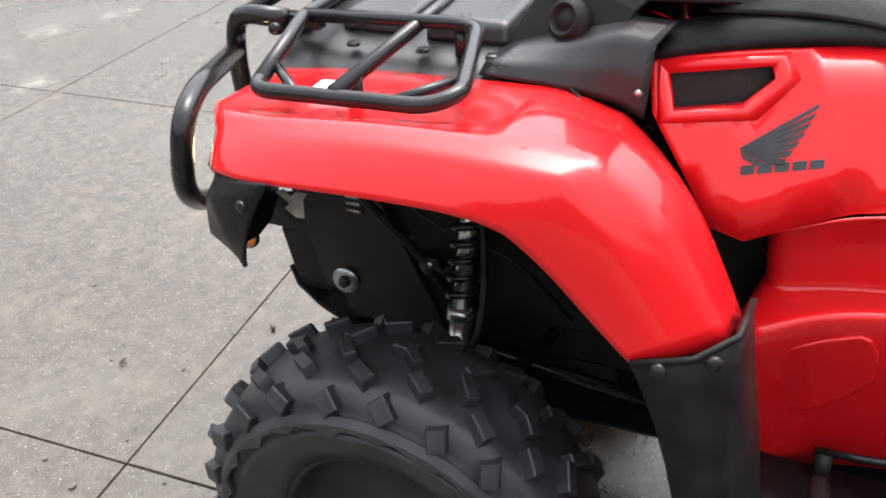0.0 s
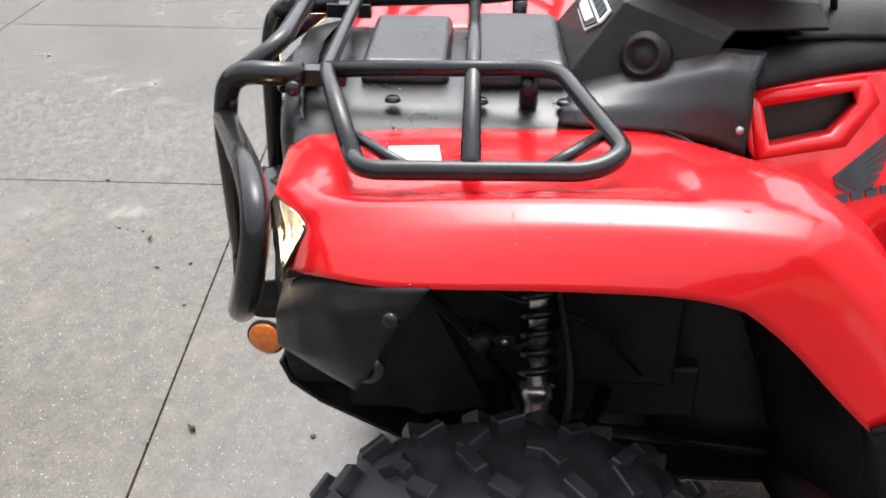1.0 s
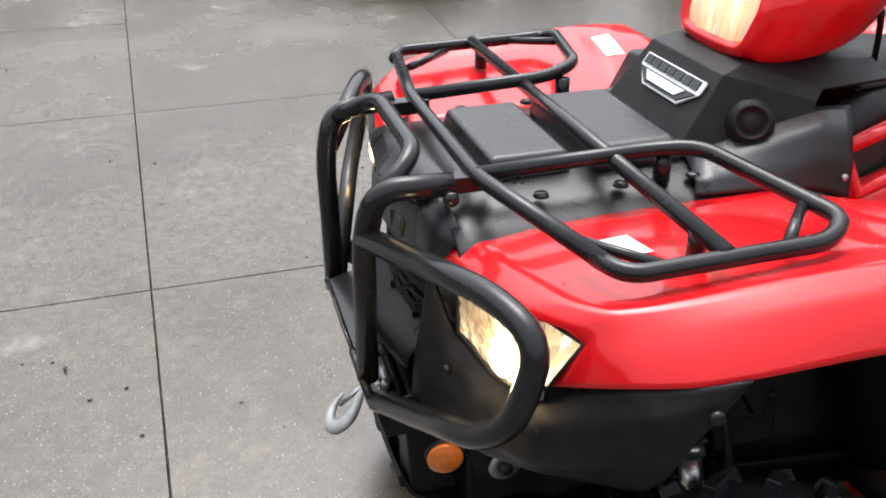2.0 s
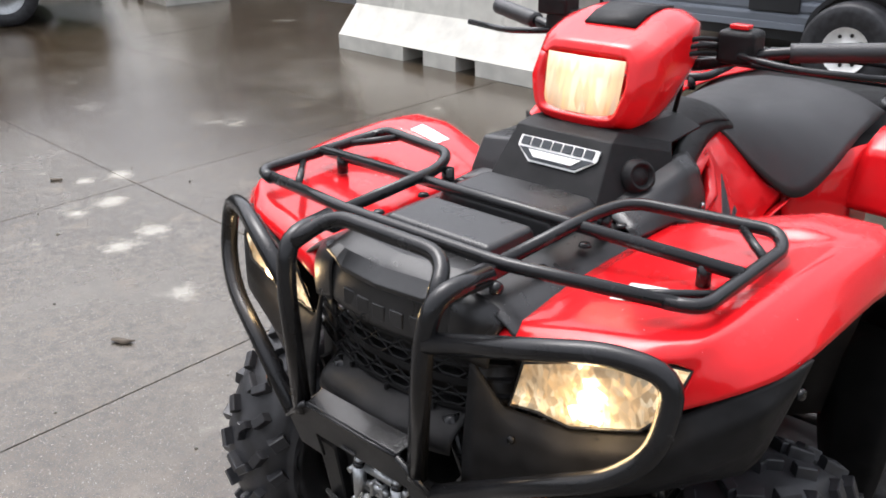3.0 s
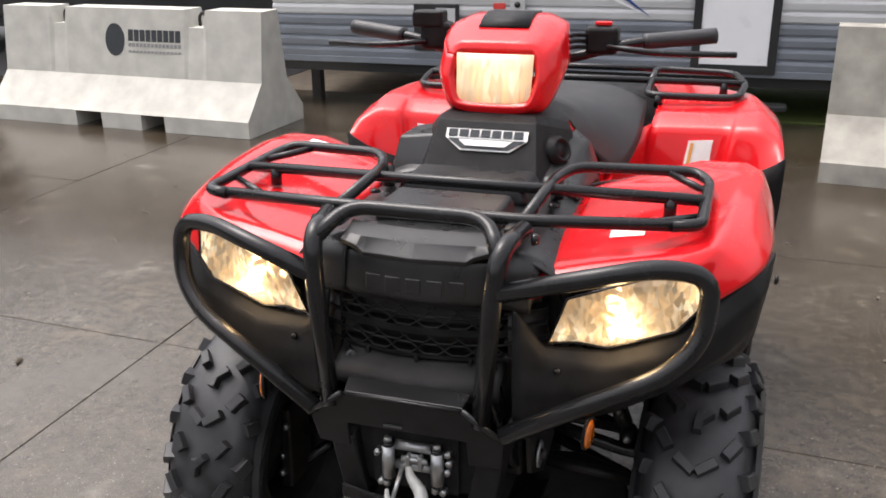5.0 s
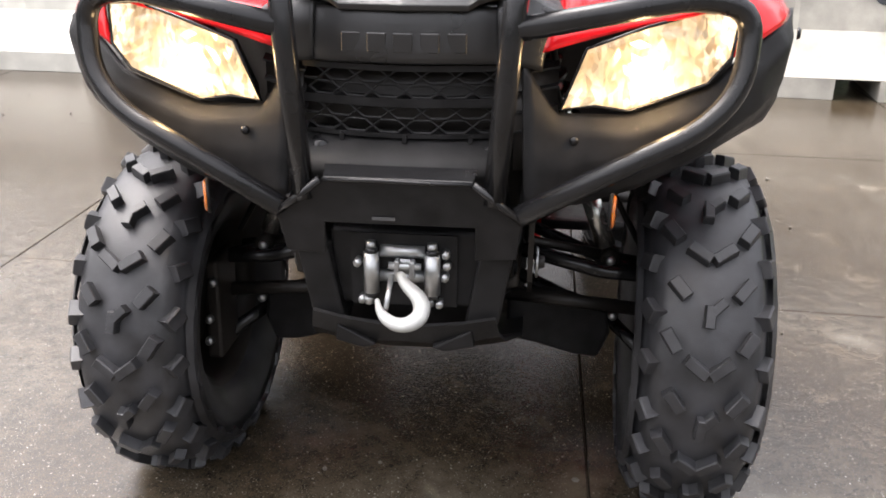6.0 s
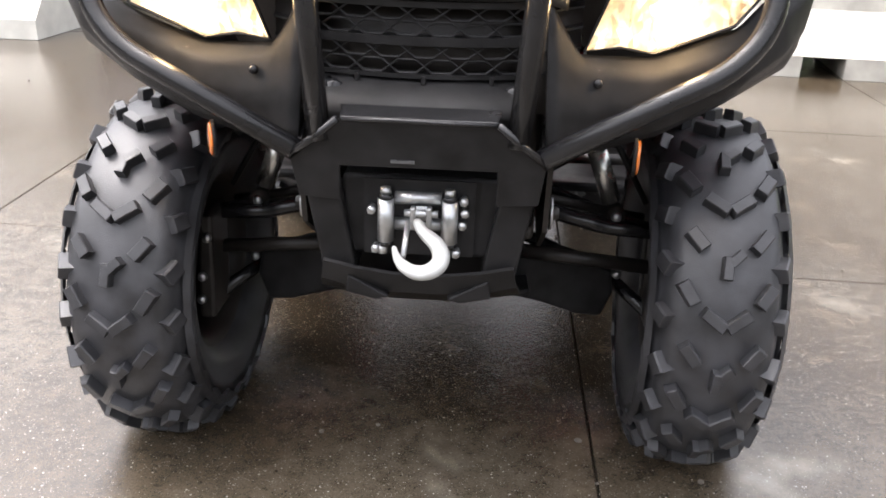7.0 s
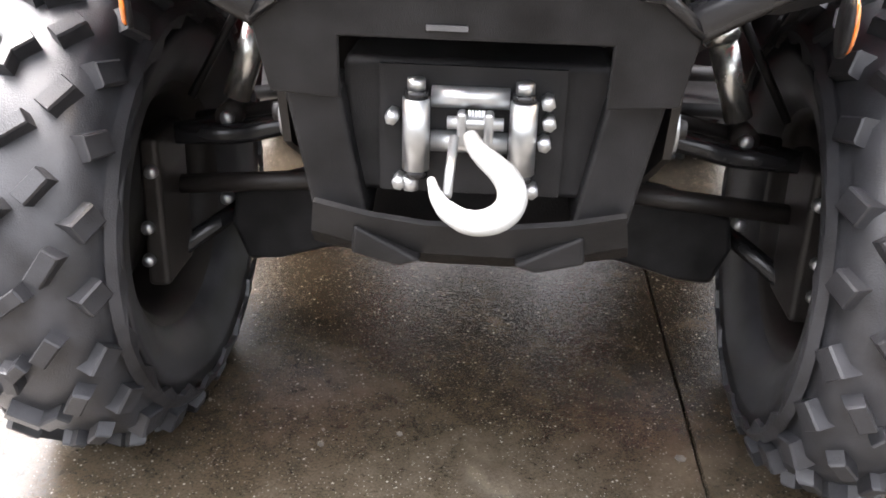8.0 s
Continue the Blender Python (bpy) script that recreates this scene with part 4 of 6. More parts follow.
both("vent_rim", vent_rim, RED, atv, thick=0.001)
both("tank_trim", lambda: grid([[on_flank(y, z, h) for y, z in row] for row, h in (([(0.317, 0.921), (0.42, 0.934), (0.52, 0.937), (0.61, 0.939), (0.67, 0.926)], 0.002), ([(0.318, 0.940), (0.42, 0.954), (0.52, 0.962), (0.61, 0.965), (0.67, 0.945)], 0.006), ([(0.32, 0.960), (0.42, 0.974), (0.52, 0.980), (0.61, 0.978), (0.66, 0.95)], -0.016))]), BLACK, atv, "black trim along the tank", sub=1, thick=0.005)
both("vent_duct", lambda: prism([(0.150, 0.335, 0.92), (0.108, 0.490, 0.925), (0.125, 0.490, 0.855), (0.165, 0.335, 0.85)], (-0.03, 0, 0)), DARK, atv, smooth=False)


def lower_flank():
    """Sculpted lower flank: a deep hollow under the side panel, open towards the front, a ledge that rises towards the back, and a face that leans in below."""
    rows = []
    stations = ((0.0, 0.713, 0.585, 0.552), (0.004, 0.714, 0.585, 0.553), (0.09, 0.722, 0.588, 0.575), (0.20, 0.742, 0.594, 0.602), (0.40, 0.754, 0.604, 0.622), (0.70, 0.768, 0.615, 0.634), (1.0, 0.785, 0.620, 0.640))
    for front, out, height in ((0.500, 0.004, lambda crease, foot, ledge: crease), (0.501, -0.022, lambda crease, foot, ledge: crease - 0.012), (0.505, -0.036, lambda crease, foot, ledge: 0.55 * crease + 0.45 * foot),
            (0.512, -0.034, lambda crease, foot, ledge: foot + 0.012), (0.504, -0.018, lambda crease, foot, ledge: foot), (0.480, 0.034, lambda crease, foot, ledge: ledge)):
        row = []
        for k, crease, foot, ledge in stations:
            y = front + (1.0 - front) * k
            row.append((on_flank(min(y, 0.60), 0.745).x + out - (0.045 if k == 0.0 else 0.0), y, height(crease, foot, ledge)))
        rows.append(row)
    last = rows[-1]
    for drop, inward in ((0.016, -0.003), (0.08, 0.004), (0.17, 0.016), (0.31, 0.046)):
        rows.append([(x - inward, y + 0.08 * drop, z - drop) for x, y, z in last])
    return grid(rows, lines=(1, 3, 5), hard=0.5)


both("lower_side_panel", lower_flank, RED, atv, "sculpted red lower side panel", sub=2, thick=0.004)


def on_lower(y, z):
    """A place on the leaning face of the lower flank."""
    return Vector((on_flank(min(y, 0.60), 0.745).x + 0.045 - 0.12 * max(0.0, 0.57 - z), y, z))


COVER_EDGE = [(0.543, 0.517), (0.556, 0.545), (0.598, 0.565), (0.640, 0.581), (0.656, 0.577), (0.668, 0.556), (0.672, 0.505), (0.645, 0.462), (0.612, 0.432), (0.588, 0.420), (0.567, 0.428), (0.556, 0.470)]
both("access_cover", lambda: prism([on_lower(y, z) for y, z in COVER_EDGE], (-0.02, 0, 0)), RED, atv, smooth=False, bevel=0.004)

# wing mark and lettering shapes on the flank
for s, panel in ((1, side[0]), (-1, side[1])):
    def laid(points):
        return prism([Vector((v.x * s, v.y, v.z)) for v in (on_flank(y, z, 0.0022) for y, z in points)], (-0.002 * s, 0, 0))

    for k in range(7):
        u = k / 6
        a = (0.447 + 0.030 * u, 0.818 - 0.014 * u)
        b = (0.536 - 0.030 * u ** 1.3, 0.870 - 0.066 * u)
        part("wing_bar", laid([a, b, (b[0] - 0.003, b[1] - 0.0065), (a[0] + 0.004, a[1] - 0.0055)]), INK, panel, smooth=False)
    part("wing_bar", laid([(0.447, 0.818), (0.452, 0.812), (0.480, 0.798), (0.470, 0.797), (0.452, 0.806)]), INK, panel, smooth=False)
    for k in range(5):
        y, z = 0.452 + k * 0.0212, 0.786 + 0.0018 * k
        part("letter_bar", laid([(y, z), (y + 0.017, z + 0.0014), (y + 0.0165, z + 0.0114), (y - 0.0005, z + 0.010)]), INK, panel, smooth=False)

# dark inner frame, engine and radiator
frame_bm = bmesh.new()
add_box(frame_bm, (-0.165, -0.19, 0.45), (0.165, 0.30, 0.87))
add_box(frame_bm, (-0.10, 0.30, 0.28), (0.10, 1.1, 0.80))
add_box(frame_bm, (-0.13, -0.20, 0.36), (0.13, 0.35, 0.46))
part("inner_frame", frame_bm, DARK, atv, "dark inner frame and engine", smooth=False, bevel=0.01)
for s in (1, -1):
    part("inner_liner", grid([[(0.166 * s, 0.20, 0.88), (0.30 * s, 0.28, 0.90), (0.50 * s, 0.27, 0.90)], [(0.17 * s, 0.33, 0.70), (0.30 * s, 0.37, 0.76), (0.50 * s, 0.36, 0.77)], [(0.18 * s, 0.42, 0.50), (0.30 * s, 0.45, 0.56), (0.44 * s, 0.45, 0.62)], [(0.20 * s, 0.46, 0.34), (0.30 * s, 0.48, 0.40), (0.42 * s, 0.49, 0.46)]]), DARK, atv, "black inner wheel-arch liner", sub=1, thick=0.003)
    part("frame_tube", tube([(0.12 * s, -0.26, 0.70), (0.15 * s, -0.22, 0.50), (0.13 * s, 0.0, 0.36), (0.13 * s, 0.5, 0.29)], 0.014, 0.05, 10), GLOSS, atv)
    bm = bmesh.new()
    m = Matrix.Translation((0.188 * s, -0.160, 0.487))
    if s < 0:
        m = m @ Matrix.Rotation(math.pi, 4, "Z")
    add_lathe(bm, [(0.011, 0.004), (0.024, 0.004), (0.025, 0.0), (0.011, 0.0)], m, 20)
    part("washer", bm, STEEL, atv, "worn steel washer")
    part("washer_bolt", disc_bolt((0.186 * s, -0.160, 0.487), (s, 0, 0), 0.012, 0.016), DARK, atv)
    part("front_bracket", prism([(0.176 * s, -0.255, 0.68), (0.176 * s, -0.10, 0.68), (0.176 * s, 0.02, 0.42), (0.176 * s, -0.08, 0.40), (0.176 * s, -0.20, 0.47)], (0.008 * s, 0, 0)), DARK, atv, smooth=False)

# hoses, clips and brackets in the wheel well
PALE_METAL = shade("scuffed_bracket", (0.55, 0.54, 0.50), 0.5, 0.4, vary=0.3, scale=40, bump=0.4, fine=200)
for s in (1, -1):
    part("lamp_bracket", prism([(0.298 * s, -0.203, 0.708), (0.299 * s, -0.188, 0.716), (0.300 * s, -0.176, 0.706), (0.300 * s, -0.164, 0.717), (0.300 * s, -0.146, 0.716), (0.302 * s, -0.154, 0.704), (0.302 * s, -0.156, 0.672), (0.299 * s, -0.172, 0.670), (0.298 * s, -0.190, 0.683), (0.297 * s, -0.182, 0.692)], (0.003 * s, 0, 0)), PALE_METAL, atv, "scuffed pale metal bracket", smooth=False, bevel=0.001)
    part("clip_plate", prism([(0.188 * s, -0.150, 0.668), (0.188 * s, -0.118, 0.664), (0.188 * s, -0.112, 0.622), (0.188 * s, -0.140, 0.626)], (0.003 * s, 0, 0)), DARK, atv, smooth=False, bevel=0.001)
    for z in (0.657, 0.645, 0.632):
        part("rib", tube([(0.193 * s, -0.142, z), (0.193 * s, -0.118, z - 0.002)], 0.003, 0, 6), PALE_METAL, atv)
    ear = part("hose_bracket", prism([(0.272 * s, 0.020 + 0.7 * y, 0.606 + 0.7 * z) for y, z in ((0.004, 0.0), (0.0, 0.012), (0.016, 0.022), (0.038, 0.018), (0.046, -0.006), (0.070, 0.010), (0.073, 0.004), (0.048, -0.016), (0.032, -0.006))], (0.004 * s, 0, 0)), DARK, atv, "dark steel hose bracket", smooth=False, bevel=0.001)
    part("bolt", disc_bolt((0.276 * s, 0.036, 0.611), (s, 0, 0), 0.005, 0.004), STEEL, ear)
    part("hose", tube([(0.19 * s, -0.16, 0.80), (0.21 * s, -0.12, 0.68), (0.20 * s, -0.02, 0.58), (0.17 * s, 0.06, 0.44)], 0.008, 0.05, 8), BLACK, atv)
    part("hose", tube([(0.19 * s, 0.02, 0.84), (0.22 * s, 0.10, 0.70), (0.30 * s, 0.13, 0.56), (0.38 * s, 0.10, 0.42)], 0.006, 0.06, 8), BLACK, atv)
    part("wire", tube([(0.20 * s, -0.10, 0.78), (0.23 * s, 0.00, 0.66), (0.24 * s, 0.16, 0.62), (0.20 * s, 0.24, 0.50)], 0.0035, 0.05, 6), BLACK, atv)
    part("clamp", tube([(0.198 * s, -0.005, 0.567), (0.198 * s, 0.008, 0.556)], 0.012, 0, 12), PALE_METAL, atv)
    part("steering_joint", tube([(0.20 * s, 0.00, 0.565), (0.215 * s, 0.02, 0.560)], 0.018, 0, 14), DARK, atv)
    part("tie_rod", tube([(0.06 * s, 0.03, 0.47), (0.38 * s, 0.12, 0.385)], 0.009, 0, 10), DARK, atv)
    for at, r in (((0.186, -0.127, 0.643), 0.006), ((0.186, -0.036, 0.591), 0.007), ((0.186, -0.06, 0.66), 0.005), ((0.19, 0.05, 0.69), 0.006)):
        part("bolt", disc_bolt((at[0] * s, at[1], at[2]), (s, 0, 0), r, 0.006), STEEL, atv)

# skid plate with its two front legs
skid = part("skid_plate", grid([[(x * k, y, z + 0.018 * (abs(x) / 0.155) ** 2) for x in (-0.155, -0.10, -0.04, 0.04, 0.10, 0.155)] for y, z, k in ((-0.300, 0.438, 0.86), (-0.285, 0.405, 0.90), (-0.24, 0.374, 0.95), (-0.05, 0.29, 1.1), (0.10, 0.262, 1.1), (0.9, 0.25, 1.1))]), BLACK, atv, "black plastic skid plate", smooth=False, thick=0.006)
for s in (1, -1):
    part("skid_leg", prism([(0.157 * s, -0.298, 0.552), (0.109 * s, -0.298, 0.552), (0.089 * s, -0.296, 0.440), (0.096 * s, -0.290, 0.405), (0.132 * s, -0.285, 0.412), (0.138 * s, -0.290, 0.44)], (0, 0.07, 0)), BLACK, skid, "black plastic leg of the skid plate", smooth=False, bevel=0.005)
    part("skid_wedge", prism([(0.040 * s, -0.302, 0.400), (0.100 * s, -0.302, 0.432), (0.104 * s, -0.298, 0.402), (0.060 * s, -0.300, 0.392)], (0, 0.03, 0)), BLACK, skid, smooth=False, bevel=0.004)

# winch and roller fairlead
winch = part("winch", box((-0.11, -0.278, 0.455), (0.115, -0.20, 0.575)), BLACK, atv, "dark winch body behind a zinc roller fairlead", smooth=False, bevel=0.008)
part("fairlead_plate", prism([(-0.078, -0.288, 0.572), (0.076, -0.288, 0.572), (0.076, -0.288, 0.462), (-0.078, -0.288, 0.462)], (0, 0.005, 0)), BLACK, winch, smooth=False)
for x in (-0.046, 0.042):
    part("roller", tube([(x, -0.300, 0.487), (x, -0.300, 0.548)], 0.0115, 0, 16), STEEL, winch, "zinc fairlead roller")
    part("roller_cap", tube([(x, -0.300, 0.548), (x, -0.300, 0.555)], 0.010, 0, 12), GLOSS, winch)
    part("roller_cap", tube([(x, -0.300, 0.480), (x, -0.300, 0.487)], 0.010, 0, 12), GLOSS, winch)
    part("bolt", tube([(x, -0.300, 0.555), (x, -0.300, 0.564)], 0.008, 0, 6), STEEL, winch)
    part("nut", tube([(x - 0.004, -0.300, 0.468), (x - 0.004, -0.300, 0.480)], 0.007, 0, 6), STEEL, winch)
for z in (0.548, 0.510):
    part("roller", tube([(-0.034, -0.293, z), (0.030, -0.293, z)], 0.009, 0, 16), STEEL, winch)
for x, z in ((0.061, 0.548), (0.063, 0.531), (0.060, 0.513), (-0.066, 0.531), (0.052, 0.471), (-0.060, 0.474)):
    part("bolt", tube([(x, -0.288, z), (x, -0.305, z)], 0.006, 0, 6), STEEL, winch)
part("clevis", box((-0.012, -0.312, 0.512), (-0.004, -0.296, 0.540)), STEEL, winch, smooth=False, bevel=0.003)
part("clevis", box((0.010, -0.312, 0.512), (0.018, -0.296, 0.540)), STEEL, winch, smooth=False, bevel=0.003)
part("clevis_pin", tube([(-0.020, -0.305, 0.530), (0.026, -0.305, 0.530)], 0.0055, 0, 10), STEEL, winch)
cable_bm = bmesh.new()
for k in range(5):
    add_tube(cable_bm, [(-0.002 + 0.0028 * k, -0.300, 0.518), (-0.002 + 0.0028 * k, -0.305, 0.541)], 0.0016, 6)
part("wire_rope", cable_bm, STEEL, winch)
hook_path = [(-0.002, -0.322, 0.529), (0.005, -0.335, 0.518), (0.020, -0.345, 0.510), (0.033, -0.356, 0.502), (0.037, -0.371, 0.490), (0.028, -0.382, 0.481), (0.009, -0.387, 0.476), (-0.010, -0.382, 0.481), (-0.023, -0.371, 0.490), (-0.029, -0.355, 0.502)]
bm = bmesh.new()
pts = rounded(hook_path, 0.012, 3)
n = len(pts)
rings = []
for i, p in enumerate(pts):
    a, b = pts[max(0, i - 1)], pts[min(n - 1, i + 1)]
    d = (b - a).normalized()
    flat = Vector((0, 0.62, -0.78))
    side_v = d.cross(flat).normalized()
    u = i / (n - 1)
    r = 0.006 + 0.0065 * math.sin(math.pi * min(1, u * 1.08)) ** 0.8 if u < 0.95 else 0.004
    rings.append([bm.verts.new(p + side_v * r * math.cos(t) + flat * r * 0.75 * math.sin(t)) for t in (2 * math.pi * k / 12 for k in range(12))])
for i in range(n - 1):
    for k in range(12):
        bm.faces.new((rings[i][k], rings[i][(k + 1) % 12], rings[i + 1][(k + 1) % 12], rings[i + 1][k]))
bm.faces.new(rings[0][::-1])
bm.faces.new(rings[-1])
bmesh.ops.recalc_face_normals(bm, faces=bm.faces)
part("hook", bm, HOOK, winch, "pale forged steel winch hook", sub=1)
part("hook_latch", tube([(-0.013, -0.322, 0.523), (-0.015, -0.366, 0.490)], 0.0040, 0, 8), STEEL, winch)

# suspension
for s in (1, -1):
    part("lower_arm", prism([(0.14 * s, 0.05, 0.335), (0.235 * s, 0.075, 0.327), (0.328 * s, 0.08, 0.296), (0.336 * s, 0.08, 0.247), (0.316 * s, 0.08, 0.194), (0.268 * s, 0.08, 0.200), (0.196 * s, 0.06, 0.229), (0.14 * s, 0.04, 0.248)], (0, 0.045, 0)), BLACK, atv, "black plastic arm guard", smooth=False, bevel=0.009)
    part("guard_rib", tube([(0.215 * s, 0.074, 0.326), (0.222 * s, 0.073, 0.222)], 0.004, 0, 8), BLACK, atv)
    part("arm_tube", tube([(0.16 * s, 0.16, 0.33), (0.335 * s, 0.17, 0.245), (0.40 * s, 0.06, 0.22)], 0.013, 0.02, 10), GLOSS, atv)
    part("upper_arm", tube([(0.15 * s, 0.05, 0.43), (0.31 * s, 0.06, 0.385), (0.40 * s, 0.05, 0.385)], 0.014, 0.02, 10), GLOSS, atv)
    part("upper_arm", tube([(0.15 * s, 0.20, 0.43), (0.32 * s, 0.12, 0.385), (0.40 * s, 0.05, 0.385)], 0.012, 0.02, 10), GLOSS, atv)
    part("drive_shaft", tube([(0.12 * s, 0.05, 0.34), (0.40 * s, AXLE_F, 0.315)], 0.013, 0, 10), DARK, atv)
    part("bolt", disc_bolt((0.338 * s, 0.085, 0.288), (0, -1, 0), 0.010, 0.014), STEEL, atv)
    low, high = Vector((0.324 * s, 0.086, 0.404)), Vector((0.177 * s, 0.078, 0.80))
    shock = part("shock_absorber", tube([low.lerp(high, 0.06), low.lerp(high, 0.31)], 0.0175, 0, 18), ZINC, atv, "silver shock absorber with a black coil spring")
    part("shock_eye", tube([low + Vector((0, -0.02, 0)), low + Vector((0, 0.02, 0))], 0.017, 0, 12), DARK, shock)
    part("shock_bolt", disc_bolt(low + Vector((0, -0.02, 0)), (0, -1, 0), 0.010, 0.008), STEEL, shock)
    part("spring_seat", tube([low.lerp(high, 0.30), low.lerp(high, 0.345)], 0.0225, 0, 18), ZINC, shock)
    part("damper_rod", tube([low.lerp(high, 0.3), high], 0.0150, 0, 16), ZINC, shock, "silver damper tube")
    axis = (high - low).normalized()
    e1 = axis.orthogonal().normalized()
    e2 = axis.cross(e1)
    coil = [low.lerp(high, 0.345 + 0.62 * k / 144) + (e1 * math.cos(2 * math.pi * 10 * k / 144) + e2 * math.sin(2 * math.pi * 10 * k / 144)) * 0.0225 for k in range(145)]
    part("coil_spring", add_tube(bmesh.new(), coil, 0.0066, 8), GLOSS, shock, "black coil spring")
    part("knuckle", prism([(0.385 * s, -0.02, 0.40), (0.41 * s, -0.02, 0.40), (0.42 * s, -0.02, 0.20), (0.39 * s, -0.02, 0.20)], (0, 0.10, 0)), DARK, atv, smooth=False, bevel=0.008)
    for at in ((0.408, -0.02, 0.285), (0.395, -0.02, 0.36), (0.412, -0.02, 0.24)):
        part("bolt", disc_bolt((at[0] * s, at[1], at[2]), (0, -1, 0), 0.009, 0.010), STEEL, atv)


PITCHES = 11


# wheels
def carcass(w):
    """Radius of the tyre by the offset from its middle."""
    def r(x):
        u = min(1.0, abs(x) / w)
        return 0.3015 - 0.020 * u ** 2 - 0.05 * max(0, u - 0.72) ** 1.5 / 0.15
    return r


def tyre_mesh(w):
    r = carcass(w)
    xs = [w * k / 8 for k in range(-8, 9)]
    prof = [(0.158, -w * 0.62), (0.166, -w * 0.76), (0.195, -w * 0.94), (0.222, -w * 1.01), (0.238, -w * 1.04)] + [(r(x), x) for x in xs] + [(0.238, w * 1.04), (0.222, w * 1.01), (0.195, w * 0.94), (0.166, w * 0.76), (0.158, w * 0.62)]
    bm = bmesh.new()
    add_lathe(bm, prof, steps=72)
    bmesh.ops.recalc_face_normals(bm, faces=bm.faces)
    return bm


def edge_ring(w, side):
    """The zigzag lip where the tread ends on the sidewall."""
    bm = bmesh.new()
    loops = []
    for k in range(PITCHES * 6):
        t = 2 * math.pi * k / (PITCHES * 6)
        inner = (0.234, 0.246, 0.246, 0.238, 0.250, 0.244)[k % 6]
        loops.append([bm.verts.new((side * x, rr * math.sin(t), rr * math.cos(t))) for rr, x in ((0.262, w * 0.985), (0.252, w * 1.03 + 0.004), (inner, w * 1.045 + 0.004), (inner - 0.002, w * 1.02))])
    for a, b in zip(loops, loops[1:] + loops[:1]):
        for k in range(3):
            bm.faces.new((a[k], b[k], b[k + 1], a[k + 1]))
    bmesh.ops.recalc_face_normals(bm, faces=bm.faces)
    return bm


def lug_mesh(w, x, lead, length, width, turn, h=0.0185):
    """One tread block at the top of the tyre, x off its middle and lead round it."""
    r = carcass(w)
    c, s_ = math.cos(turn), math.sin(turn)
    bm = bmesh.new()
    low, mid, high = [], [], []
    slope = (r(max(-w, x - 0.004)) - r(min(w, x + 0.004))) / 0.008
    tilt = math.hypot(1, slope)
    if abs(x) >= 0.7 * w:
        h *= 0.75
    for du, dv in ((-1, -1), (1, -1), (1, 1), (-1, 1)):
        for ku, kv, lift, store in ((1.0, 1.0, -0.010, low), (0.97, 0.90, h - 0.0022, mid), (0.91, 0.74, h, high)):
            a, b = du * length / 2 * ku, dv * width / 2 * kv
            run = a * c - b * s_
            px = x + (run + lift * slope) / tilt
            rr = r(x) + (lift - run * slope) / tilt
            if abs(x) < 0.7 * w:
                px = x + run
                rr = r(px) + lift
            pt = lead + (a * s_ + b * c) / 0.30
            store.append(bm.verts.new((px, rr * math.sin(pt), rr * math.cos(pt))))
    bm.faces.new(high)
    for lower, upper in ((low, mid), (mid, high)):
        for k in range(4):
            q = (k + 1) % 4
            bm.faces.new((lower[k], lower[q], upper[q], upper[k]))
    bmesh.ops.recalc_face_normals(bm, faces=bm.faces)
    return bm


# tread blocks on one side of the middle: offset, lead in pitches, length, width, turn
LUGS = [(0.0180, 0.02, 0.041, 0.0185, 0.62), (0.057, 0.24, 0.037, 0.021, 1.00), (0.047, 0.70, 0.036, 0.020, 0.90), (0.084, 0.00, 0.034, 0.031, 0.55), (0.082, 0.50, 0.036, 0.030, 0.75)]
# the bent block on the middle, made of two pieces
MIDDLE_LUGS = [(-0.003, 0.46, 0.034, 0.017, 1.50), (0.009, 0.545, 0.026, 0.016, 0.75)]


def rim_mesh(w):
    bm = bmesh.new()
    add_lathe(bm, [(0.0, 0.035), (0.05, 0.035), (0.06, 0.028), (0.10, 0.020), (0.125, 0.02), (0.14, 0.03), (0.146, 0.055), (0.160, w * 0.66), (0.165, w * 0.70), (0.160, w * 0.72), (0.150, w * 0.62), (0.138, 0.02), (0.138, -0.03), (0.148, -w * 0.6), (0.160, -w * 0.66), (0.166, -w * 0.70)], steps=48)
    return bm


